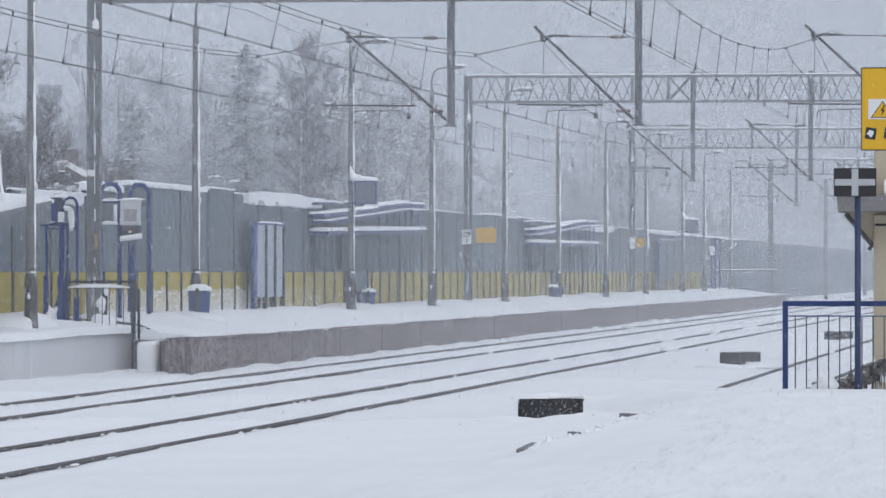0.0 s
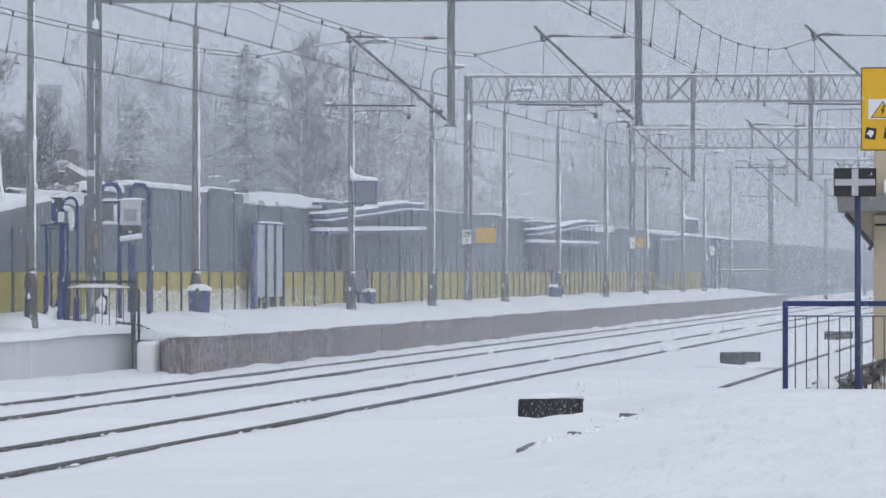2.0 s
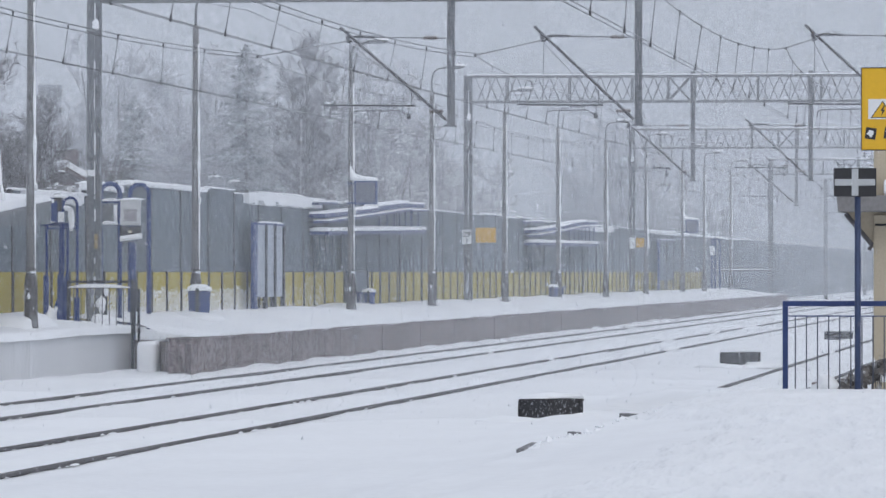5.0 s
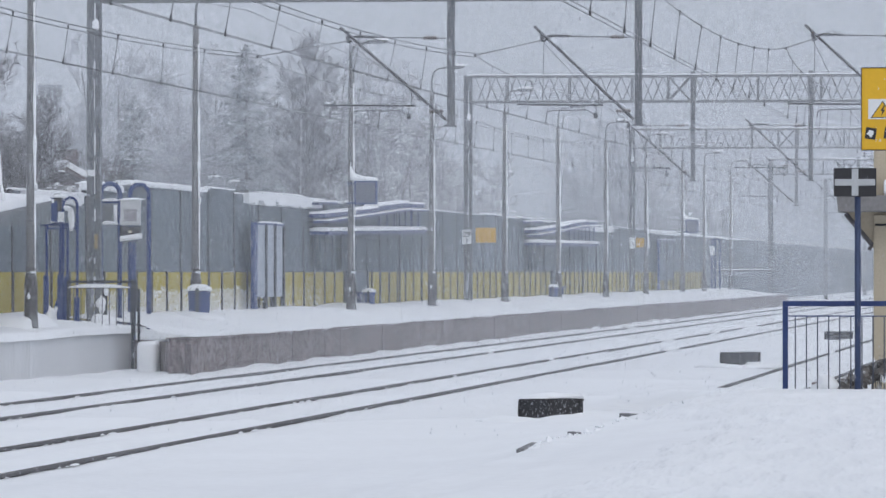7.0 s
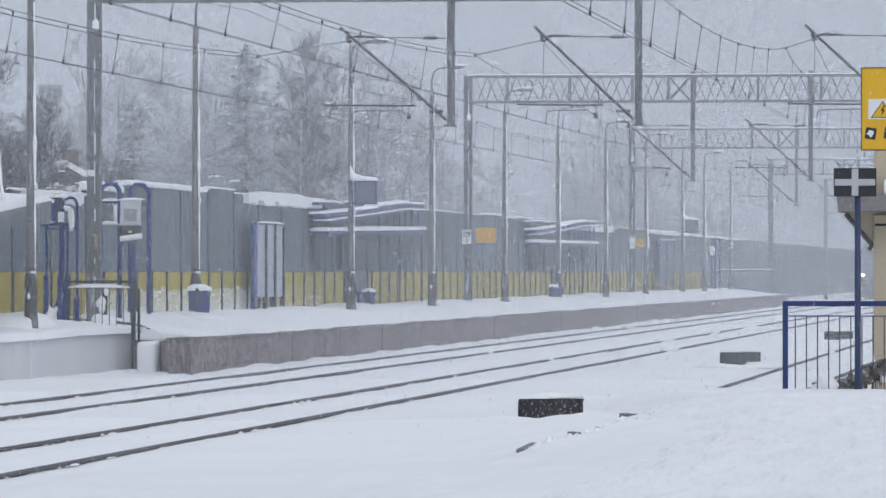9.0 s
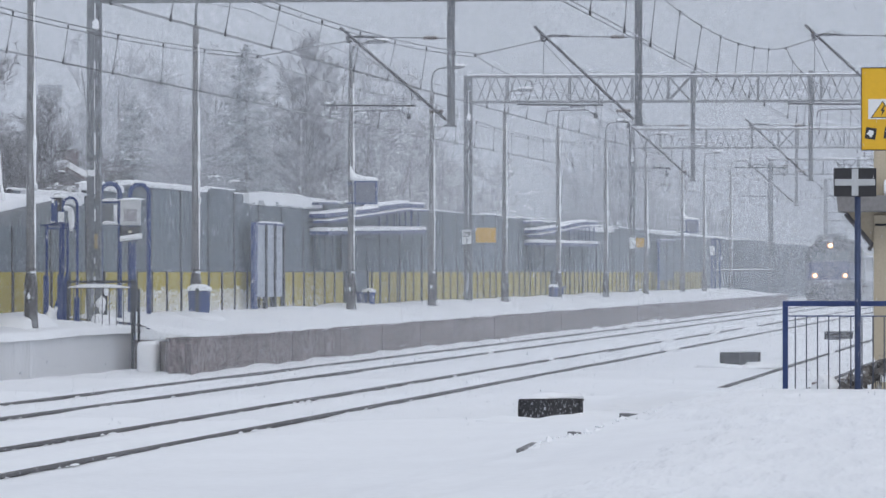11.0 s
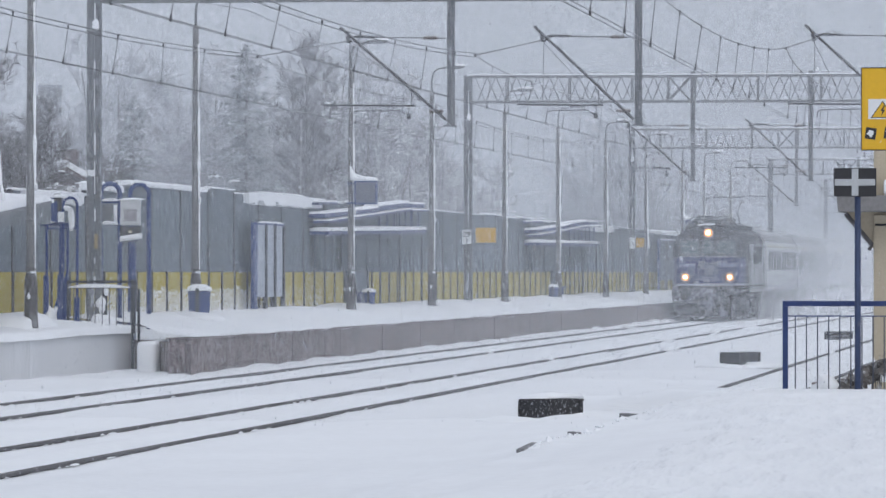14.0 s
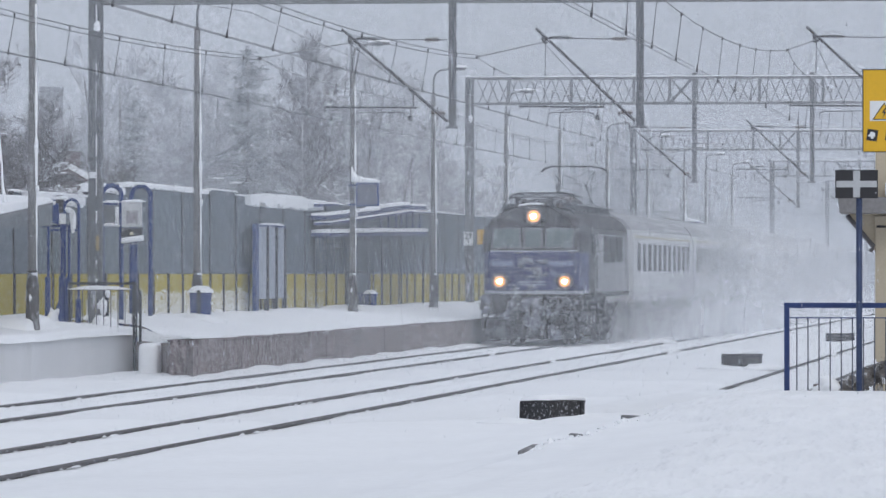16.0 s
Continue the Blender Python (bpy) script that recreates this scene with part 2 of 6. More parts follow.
def ground_height(x, y):
    z = -0.058 + 0.02 * noise.noise(Vector((x * 0.5, y * 0.12, 1))) + 0.012 * noise.noise(Vector((x * 2.1, y * 0.7, 5)))
    if -18.5 < x < -2.5:
        near = min(abs(x - c - s * GAUGE / 2) for c in TRACKS for s in (-1, 1))
        z += 0.012 * (1 - smooth(0.05, 0.28, near))
        z += 0.055 * smooth(0.3, 0.9, near) * (0.6 + noise.noise(Vector((x * 0.3, y * 0.05, 9))))
    if -7.3 < x < -3.0:
        z += (0.06 + 0.06 * smooth(62, 70, y) + 0.04 * noise.noise(Vector((x * 0.8, y * 0.35, 3)))) * (1 - smooth(84.2, 87.5, y + 0.6 * x + 1.2 * noise.noise(Vector((x, y * 0.7, 3))))) * smooth(-7.3, -6.4, x)
    z += 0.31 * smooth(-6.7, -3.9, x) * (1 - smooth(64, 72, y)) * smooth(3, -1, x)
    z += (0.05 + 0.10 * noise.noise(Vector((0, y * 0.35, 2)))) * smooth(-15.95, -16.5, x)
    z += 0.35 * smooth(-19.3, -24, x)
    return z


def lines(*spans):
    out = []
    for a, b, step in spans:
        n = max(1, round((b - a) / step))
        out += [a + (b - a) * i / n for i in range(n)]
    return out + [spans[-1][1]]


def sheet(xs, ys, height):
    g = Geo()
    g.v = [(x, y, height(x, y)) for y in ys for x in xs]
    n = len(xs)
    g.f = [(j * n + i, j * n + i + 1, (j + 1) * n + i + 1, (j + 1) * n + i) for j in range(len(ys) - 1) for i in range(n - 1)]
    return g


setting("ground", sheet(lines((-2500, -300, 400), (-300, -60, 40), (-60, -19, 4), (-19, -16.4, 0.2), (-16.4, -3, 0.11), (-3, 3, 1.0), (3, 60, 15), (60, 2500, 400)),
                        lines((-1500, -100, 350), (-100, 28, 16), (28, 130, 0.45), (130, 340, 1.5), (340, 800, 20), (800, 3500, 300)), ground_height),
        snow_ground, "deep fresh snow lying over the track bed", smooth=True)


def near_height(x, y):
    edge = -3.75 + 0.25 * noise.noise(Vector((0, y * 0.3, 4))) - 1.15 * smooth(54, 67, y)
    t = smooth(edge - 2.0, edge + 0.9, x)
    fade = 1 - 0.95 * smooth(54, 66, y)
    lump = (0.2 + 0.8 * fade) * 0.04 * noise.noise(Vector((x * 1.1, y * 0.45, 7))) + fade * (0.05 * noise.noise(Vector((x * 3.0, y * 1.0, 8))) + 0.045 * noise.noise(Vector((x * 7, y * 1.4, 2))) * max(0.0, 0.3 + noise.noise(Vector((x * 0.9, y * 0.3, 5)))))
    return -0.12 + (0.585 + lump) * t


def near_edge(x, y):
    return near_height(x, y) if y < 68.3 else near_height(x, 68.3) - 0.9 * smooth(68.3, 68.8, y)


setting("platform_1", sheet(lines((-5.2, -2.2, 0.08), (-2.2, 2, 0.3), (2, 9, 1.5)), lines((-30, 20, 4), (20, 68.2, 0.16), (68.2, 68.8, 0.1)), near_edge),
        trodden_snow, "lumpy trodden snow over the near platform", smooth=True)


def rail(cx, y0, y1):
    """One rail: foot, web and rounded head."""
    prof = [(-0.075, -0.172), (0.075, -0.172), (0.075, -0.16), (0.012, -0.14), (0.012, -0.045), (0.036, -0.035), (0.036, -0.008), (0.026, 0.0),
            (-0.026, 0.0), (-0.036, -0.008), (-0.036, -0.035), (-0.012, -0.045), (-0.012, -0.14), (-0.075, -0.16)]
    return Geo().prism([(cx + a, b) for a, b in prof], "y", y0, y1)


for i, c in enumerate(TRACKS):
    line = thing("railway_track", (c, 0, 0), "steel rails half buried in fresh snow", "track", "railway tracks", "structure")
    for s in (-1, 1):
        part("rail", rail(s * GAUGE / 2, 20, 1100), rail_steel, line)
        g = Geo()
        rnd = random.Random(10 * i + s)
        # places where a drift buries the rail: where, half length, half width
        for y, l, w in {(1, -1): ((120.7, 0.5, 0.12), (154.5, 2.6, 0.26), (173.9, 1.6, 0.24), (192.5, 4.2, 0.26)), (1, 1): ((135.6, 1.5, 0.22),), (0, -1): ((190.0, 1.0, 0.2),)}.get((i, s), ((131.0, 0.5, 0.14),)):
            g.blob((s * GAUGE / 2 + rnd.uniform(-0.04, 0.04), y, -0.08), (w, l, rnd.uniform(0.12, 0.16)), y, 0.5, 5, 12, True)
        # crumbs and ragged edges of snow along the rail
        for k in range(150):
            y = 46 + 150 * rnd.random() ** 1.5
            r = rnd.uniform(0.010, 0.028)
            side = 1 if rnd.random() < 0.75 else -1
            g.blob((s * GAUGE / 2 + side * rnd.uniform(0.035, 0.085), y, -0.055 + 0.02 * rnd.random()), (r, r * rnd.uniform(2, 12), r * rnd.uniform(0.6, 1.1)), k, 0.8, 2, 6, True)
        part("snow_lump", g, snow, line, smooth=True)


# ---- island platform ----
def platform_snow(x, y):
    base = 0.69 + 0.31 * smooth(-16.9, -20.2, x)
    base += 0.05 * noise.noise(Vector((x * 0.7, y * 0.16, 1))) + 0.10 * smooth(-18.0, -20.3, x) * noise.noise(Vector((0, y * 0.22, 3)))
    base += 0.02 * noise.noise(Vector((x * 2, y * 0.6, 2)))
    return base - 0.03 * (1 - smooth(-16.5, -16.8, x)) * (1 + noise.noise(Vector((0, y * 0.5, 0))))


END_Y = 310.0
island = thing("platform_2", (0, 0, 0), "snow-covered platform with a weathered concrete edge", "platform", kind="structure")
y = 102.6
slabs = []
while y < END_Y:
    ln_ = 2.5 if y < 180 else 5.0
    slabs.append((y, min(y + ln_, END_Y)))
    y += ln_
for a, b in slabs:
    part("edge_slab", Geo().box(PLATFORM_X - 0.55, PLATFORM_X + random.uniform(-0.012, 0.012), a + 0.006, b - 0.006, -0.4, 0.62 + random.uniform(-0.012, 0.008)),
         concrete, island)
part("coping", Geo().box(PLATFORM_X - 0.6, PLATFORM_X + 0.03, 102.6, END_Y, 0.625, 0.665), concrete, island)
end_wall = [(-16.55, 101.9), (-16.55, 102.58), (-18.75, 109.2), (-18.75, 108.4)]
part("end_wall", Geo().prism(end_wall, "z", -0.4, 0.56), concrete, island, "rough concrete end of the platform")
part("side_wall", Geo().box(-19.1, -18.8, 40, 108.35, -0.4, 0.74), concrete_light, island, "pale cast concrete wall", bevel=0.02)
xs = lines((-20.75, -16.5, 0.2))
top = sheet(xs, lines((109.2, 190, 0.5), (190, END_Y, 1.5)), platform_snow)
part("snow_cover", top, snow, island, "thick undisturbed snow", smooth=True)


def ramp_snow(x, y):
    return max(platform_snow(x, y) - 0.05, 0.80 + 0.03 * noise.noise(Vector((x, y * 0.4, 1)))) - 0.13 * smooth(-18.83, -18.72, x)


part("snow_cover", sheet(lines((-20.75, -18.9, 0.14), (-18.9, -18.72, 0.03)), lines((40, 109.2, 0.5)), ramp_snow), snow, island, smooth=True)
wedge = Geo()
for j in range(14):
    t0, t1 = j / 14, (j + 1) / 14
    y0, y1 = 102.3 + 6.9 * t0, 102.3 + 6.9 * t1
    x0, x1 = -16.62 - 2.2 * t0, -16.62 - 2.2 * t1
    wedge.add([(x0, y0, platform_snow(x0, y0)), (x1, y1, platform_snow(x1, y1)), (x1, 109.25, platform_snow(x1, 109.2)), (x0, 109.25, platform_snow(x0, 109.2))], [(0, 1, 2, 3)])
part("snow_cover", wedge, snow, island, smooth=True)
part("snow_lip", Geo().box(-18.11, -17.73, 104.9, 107.4, -0.2, 0.57), snow, island, bevel=0.09, smooth=True)


# ---- noise barrier ----
barrier = thing("barrier_wall", (BARRIER_X, 0, 0), "grey noise barrier with a yellow lower band", "barrier", kind="structure")
TOP = 3.87


def shared(geo, name, material, bevel=0.0):
    me = geo.mesh(name, bevel)
    me.materials.append(material)
    return me


low = shared(Geo().box(-0.03, 0.03, 0.0, 1.98, 0.0, 1.0), "panel", yellow_panel)
post_m = shared(Geo().box(-0.06, 0.066, -0.06, 0.06, 0.0, 1.02), "post", barrier_post)
tall = shared(Geo().box(-0.06, 0.036, -0.05, 0.05, 0.0, 2.0), "post", barrier_post)
up = shared(Geo().box(-0.04, 0.02, 0.0, 3.98, 0.0, 1.0), "panel", grey_panel)
y = 94.0
while y < 303:
    part("panel", low, None, barrier, at=Matrix.Translation((0, y, 0.9)))
    part("post", post_m, None, barrier, at=Matrix.Translation((0, y, 0.9)))
    y += 2.02
y = 94.0
k = 0
while y < 560:
    h = (1.42 if y < 105 else 1.6 if y < 113 else 1.86 if y < 118 else TOP - 1.9) + random.Random(k).choice((-0.04, 0, 0, 0.04))
    if y > 303:
        part("panel", low, None, barrier, at=Matrix.Translation((0, y, -0.2)) @ Matrix.Diagonal((1, 2.02, 2.12, 1))).data = up
    part("panel", up, None, barrier, at=Matrix.Translation((0, y, 1.91)) @ Matrix.Diagonal((1, 1, h, 1)))
    part("post", tall, None, barrier, at=Matrix.Translation((0, y, 1.92)) @ Matrix.Diagonal((1, 1, h / 2.0, 1)))
    th = 0.03 + 0.03 * random.Random(k + 50).random()
    capg = Geo().loft([[(a * 0.09 - 0.01, y + u, 1.9 + h + th * b * (1 + 0.5 * noise.noise(Vector((u + y, k, 0))))) for a, b in ((-1, 0), (-0.8, 0.8), (0, 1), (0.8, 0.8), (1, 0))] for u in (0, 0.5, 1, 1.5, 2, 2.5, 3, 3.5, 4.04)])
    part("snow_cap", capg, snow, barrier, smooth=True)
    y += 4.04
    k += 1

# snow blown against the lower boards
blown = thing("blown_snow", (BARRIER_X, 0, 0), "speckled crust of snow blown onto yellow boards", "snow crust", kind="stuff")
rnd = random.Random(21)
for a, b, full in ((114.0, 127.6, 0.36), (127.6, 132.0, 0.3), (132.0, 138.2, 0.38), (138.2, 150.0, 0.06)):
    g = Geo()
    for k in range(int(1500 * full * (b - a))):
        yy = rnd.uniform(a, b)
        u = rnd.random() ** 2.1
        zz = 0.93 + u * (0.58 + 0.16 * noise.noise(Vector((yy * 0.9, 0, 3))))
        ry, rz = rnd.uniform(0.008, 0.028), rnd.uniform(0.005, 0.017)
        g.add([(0.032, yy - ry, zz), (0.032, yy, zz - rz), (0.032, yy + ry, zz), (0.032, yy, zz + rz * 1.5), (0.044, yy, zz)],
              [(0, 1, 4), (1, 2, 4), (2, 3, 4), (3, 0, 4)])
    part("crust", g, snow, blown)

# ---- catenary ----
PORTALS = (44.0, 111.2, 178.7, 245.6, 312.5, 379.0, 446.0)
MAST_X, RIGHT_X, DROPS = -20.06, 3.6, (-12.75, -8.95, -3.45)
FAR_MAST_X = -17.68
CONTACT = 4.97


def portal(y, mast_x):
    """A lattice portal over three tracks, with hanging posts; origin under its middle line at rail height."""
    p = thing("catenary_portal", (0, y, 0), "grey steel lattice portal spanning the snowy tracks", "portal", "catenary portals")
    for x, z0 in ((mast_x, 0.5 if mast_x < -19 else -0.1), (RIGHT_X, 0.0)):
        g = Geo().box(x - 0.14, x + 0.01, -0.09, -0.075, z0, 8.28).box(x - 0.14, x - 0.125, -0.075, 0.09, z0, 8.28)
        g.box(x + 0.045, x + 0.14, -0.09, -0.075, z0, 8.28).box(x + 0.125, x + 0.14, -0.075, 0.09, z0, 8.28).box(x + 0.0, x + 0.06, 0.02, 0.035, z0, 8.28)
        part("mast", g, mast_steel, p)
        g = Geo()
        rnd = random.Random(int(10 * abs(x)))
        z = z0 + 0.3
        while z < 8.0:
            l = rnd.uniform(0.1, 0.9)
            g.box(x + 0.012, x + 0.012 + rnd.uniform(0.008, 0.03), -0.086, -0.07, z, min(8.2, z + l))
            z += l + rnd.uniform(0.05, 0.9)
        for z in (6.9, 6.98):
            g.blob((x + 0.05, -0.1, z), (0.07, 0.04, 0.07), z, 0.6, 5, 8)
        tagged(part("snow_streak", g, snow, p), kind="stuff")
    g = Geo()
    x0, x1 = mast_x, RIGHT_X
    for yy in (-0.28, 0.28):
        for z in (7.42, 8.24):
            g.box(x0, x1, yy - 0.035, yy + 0.035, z - 0.035, z + 0.035)
    part("chord", g, steel, p)
    g = Geo()
    bay = (x1 - DROPS[0] - 0.07) / 48
    n = int((x1 - x0) / bay)
    for yy in (-0.28, 0.28):
        for i in range(n):
            b = x1 - bay * i
            a = b - bay
            if DROPS[0] - 0.78 < a < DROPS[0]:
                continue
            za, zb = (7.42, 8.24) if (i + (yy > 0)) % 2 else (8.24, 7.42)
            g.bar((a, yy, za), (b, yy, zb), 0.028)
        for za, zb in ((7.42, 8.24), (8.24, 7.42)):
            g.bar((DROPS[0] - 0.8, yy, za), (DROPS[0] - 0.06, yy, zb), 0.045)
    for a in [DROPS[0] - 0.8] + [x1 - bay * i for i in range(0, n + 1, 6)]:
        g.box(a - 0.026, a + 0.026, -0.28, 0.28, 7.40, 7.44).box(a - 0.026, a + 0.026, -0.3, -0.27, 7.42, 8.24).box(a - 0.026, a + 0.026, 0.27, 0.3, 7.42, 8.24)
    part("lattice", g, steel, p)
    part("snow_cap", Geo().box(x0, x1, -0.31, -0.25, 8.275, 8.31), snow, p)
    for dx, c in zip(DROPS, WIRES):
        g = Geo().box(dx - 0.07, dx + 0.07, -0.09, -0.07, 4.88, 8.4).box(dx - 0.07, dx + 0.07, 0.07, 0.09, 4.88, 8.4).box(dx - 0.02, dx + 0.02, -0.07, 0.07, 4.88, 8.4)
        g.box(dx - 0.13, dx + 0.12, -0.1, 0.1, 4.84, 4.88)
        post = part("hanging_post", g, mast_steel, p)
        g = Geo()
        tip = (c - 0.15, 0, 6.86)
        g.tube([(dx - 0.1, 0, 4.98), tip], 0.032, 6)
        arm = part("cantilever", g, wire_metal, p)
        part("tie", Geo().tube([(c + 0.1, 0, 6.66), (dx - 0.1, 0, 6.63)], 0.011, 5), wire_metal, p)
        part("turnbuckle", Geo().tube([(c + 0.12, 0, 6.665), (c + 0.2, 0, 6.67), (c + 0.55, 0, 6.66), (c + 0.62, 0, 6.655)], [0.02, 0.03, 0.028, 0.014], 7), wire_metal, p)
        part("clamp", Geo().box(c - 0.03, c + 0.06, -0.04, 0.04, 6.60, 6.69).box(c - 0.02, c + 0.1, -0.03, 0.03, 6.55, 6.60), wire_metal, p, bevel=0.012)
        for cx, cz in ((dx - 0.42, 6.635), (dx - 0.30, 5.15)):
            ins = Geo().tube([(cx - 0.15, 0, cz), (cx + 0.15, 0, cz)], 0.018, 6)
            for j in range(6):
                ins.tube([(cx - 0.12 + 0.045 * j, 0, cz), (cx - 0.10 + 0.045 * j, 0, cz)], 0.05, 7)
            part("insulator", ins, porcelain, p)
        g = Geo().tube([(c - 0.5, 0, 5.285), (dx - 0.72, 0, 5.265)], 0.019, 6)
        g.tube([(dx - 0.8, 0, 5.25), (dx - 0.8, 0, 5.62)], 0.014, 5).tube([(c + 0.05, 0, 6.62), (c + 0.02, 0, 5.27)], 0.008, 4)
        g.tube([(c + 0.12, 0, 6.62), (dx - 0.75, 0, 5.6)], 0.008, 4)
        part("registration_arm", g, wire_metal, p)
        g = Geo().tube([(c + 0.1, 0, 5.02), (c + 0.1, 0, 5.13), (c + 0.2, 0, 5.16), (dx - 1.05, 0, 5.17), (dx - 0.95, 0, 5.12), (dx - 0.87, 0, 5.02), (dx - 0.85, 0, 5.27)], 0.011, 5).box(dx - 0.9, dx - 0.82, -0.03, 0.03, 5.0, 5.1)
        part("steady_arm", g, wire_metal, p)
    return p


first = portal(PORTALS[1], MAST_X)
for yy, dx in ((PORTALS[0], 0.0), (PORTALS[2], 0.13), (PORTALS[3], 0.0)):
    copy_thing(first, Matrix.Translation((dx, yy, 0)))
beyond = portal(PORTALS[4], FAR_MAST_X)
for yy in PORTALS[5:]:
    copy_thing(beyond, Matrix.Translation((0, yy, 0)))

# for each line: metres from the portal to the joint, height there, lowest height, dip of the stitch wire, first dropper
HANG = ((12.2, 5.80, 5.51, 0.14, 14.1), (12.2, 5.80, 5.50, 0.14, 15.4), (9.9, 6.00, 5.41, 0.24, 15.4))


def messenger(u, span, hang):
    """Height of the carrying wire u metres past a portal."""
    kink, zk, low, _, _ = hang
    d = min(u, span - u)
    if d < kink:
        return 6.58 + (zk - 6.58) * d / kink
    t = (d - kink) / (span / 2 - kink)
    return zk - (zk - low) * (1 - (1 - t) ** 2)


def dropper(top, foot):
    """A thin hanging wire with a small clip at its head and a wedge-shaped clamp at its foot."""
    top, foot = Vector(top), Vector(foot)
    d = (top - foot).normalized()
    g = Geo().tube([top, foot], 0.0048, 4)
    g.tube([top + Vector((0, 0, 0.025)), top - d * 0.035], 0.014, 5)
    return g.tube([foot + d * 0.10, foot + d * 0.03, foot - Vector((0, 0, 0.02))], [0.005, 0.015, 0.017], 5)


STAGGER = ((0.0, -0.1, 0.1), (-0.06, -0.12, 0.08), (-0.06, -0.1, 0.08))
HEIGHTS = (4.97, 4.95, 4.80)
for i, c in enumerate(WIRES):
    line = thing("overhead_line", (c, 0, 0), "dark overhead contact line hung from droppers", "overhead wire", "overhead lines")
    hang = HANG[i]
    kink, zk, _, dip, start = hang
    low_wire = HEIGHTS[i]
    for j, (a, b) in enumerate(zip(PORTALS, PORTALS[1:])):
        span = b - a
        sa, sb = (STAGGER[i][j], STAGGER[i][j + 1]) if j < 2 else ((0.12, -0.12) if j % 2 == 0 else (-0.12, 0.12))
        us = [kink + (span - 2 * kink) * k / 14 for k in range(15)]
        g = Geo()
        for dz in ((-0.03, 0.03) if i < 2 else (0,)):
            g.tube([(dz, a + u, messenger(u, span, hang) + dz) for u in us], 0.0072, 4)
        for u0, u1 in ((0.0, kink), (span - kink, span)):
            g.tube([(0.0, a + u0, messenger(u0, span, hang)), (0.0, a + u1, messenger(u1, span, hang))], 0.0095, 4)
        part("messenger_wire", g, wire_metal, line)
        part("joint", Geo().box(-0.022, 0.022, a + kink - 0.06, a + kink + 0.06, zk - 0.03, zk + 0.02).box(-0.022, 0.022, b - kink - 0.06, b - kink + 0.06, zk - 0.03, zk + 0.02), wire_metal, line)
        g = Geo()
        for dx in ((-0.02, 0.02) if i < 2 else (-0.045, 0.045)):
            g.tube([(dx + sa, a, low_wire + (0 if dx < 0 else 0.01)), (dx + sb, b, low_wire)], 0.005, 4)
        part("contact_wire", g, wire_metal, line)
        rnd = random.Random(int(a) + i)

        def contact(y):
            return sa + (sb - sa) * (y - a) / span
        # droppers between the joints, counted back from the further portal
        d = start
        while d < span - kink - 1:
            w = rnd.uniform(-0.25, 0.25)
            part("dropper", dropper((0.0, b - d, messenger(span - d, span, hang)), (contact(b - d), b - d + w, low_wire)), wire_metal, line)
            d += 4.22
        # the stitch wire under each portal carries the droppers beside it
        for at, side in ((a, 1), (b, -1)):
            def stitch(d):
                return zk - dip * (1 - (d / kink) ** 4)
            part("stitch_wire", Geo().tube([(0.0, at + side * kink * k / 6, stitch(kink * k / 6)) for k in range(7)], 0.0075, 4), wire_metal, line)
            for q in (0.16, 0.45, 0.76):
                y = at + side * kink * q
                part("dropper", dropper((0.0, y, stitch(kink * q)), (contact(y), y, low_wire)), wire_metal, line)


# ---- lamp posts ----
def lamp_post():
    p = thing("street_lamp", (-19.2, 162.5, 0.85), "tapered grey concrete lamp post with snow down one side", "street lamp", "platform lamps")
    part("pole", Geo().tube([(0, 0, 0.9), (0, 0, 1.1), (0, 0, 6.4)], [0.092, 0.09, 0.066], 12), pole_concrete, p, smooth=True)
    part("base", Geo().tube([(0, 0, -0.3), (0, 0, 0.12), (0, 0, 0.125), (0, 0, 0.85), (0, 0, 1.0)], [0.14, 0.138, 0.128, 0.122, 0.095], 12), pole_base, p, "dark stained thicker base")
    for z in (0.98, 1.10):
        part("collar", Geo().tube([(0, 0, z - 0.02), (0, 0, z), (0, 0, z + 0.025)], [0.104, 0.112, 0.098], 12), pole_base, p)
    part("frozen_snow", Geo().blob((-0.02, -0.115, 0.62), (0.03, 0.02, 0.07), 6, 0.9, 6, 8).blob((0.05, -0.09, 1.05), (0.06, 0.04, 0.022), 8, 0.7, 5, 8)
         .blob((0.1, -0.04, 2.6), (0.035, 0.04, 0.07), 2, 0.6, 6, 9), snow, p, smooth=True)
    pts, rs = [], []
    for k in range(26):
        z = 1.0 + 0.2 * k
        r = 0.09 - 0.0053 * (z - 1.1)
        pts.append((r * 0.85, -r * 0.25, z))
        rs.append(max(0.008, 0.028 + 0.03 * noise.noise(Vector((z * 1.1, 3, 0)))) + (0.02 if k == 12 else 0))
    part("snow_streak", Geo().tube(pts, rs, 7), snow, p, smooth=True)
    part("arm", Geo().tube([(0, 0, 6.3), (0, 0, 6.75), (0.05, 0, 6.95), (0.18, 0, 7.06), (0.5, 0, 7.1)], 0.03, 8), steel, p, smooth=True)
    head = Geo().loft([[(0.42 + 0.55 * t, w * math.cos(a), 7.11 + h * math.sin(a)) for a in [2 * math.pi * k / 10 for k in range(10)]]
                       for t, w, h in ((0, 0.03, 0.02), (0.15, 0.10, 0.06), (0.7, 0.13, 0.06), (1, 0.04, 0.02))])
    part("lamp_head", head, steel, p, smooth=True)
    part("snow_cap", Geo().blob((0.72, 0, 7.15), (0.3, 0.11, 0.07), 4, 0.2, 4, 10, True), snow, p, smooth=True)
    return p


lamp = lamp_post()
for yy in (99.9, 118.8, 144.4, 183.1, 201.9, 222.1, 242.6, 264.8, 280.0, 301.0):
    copy_thing(lamp, Matrix.Translation((-19.2, yy, 0.85)))


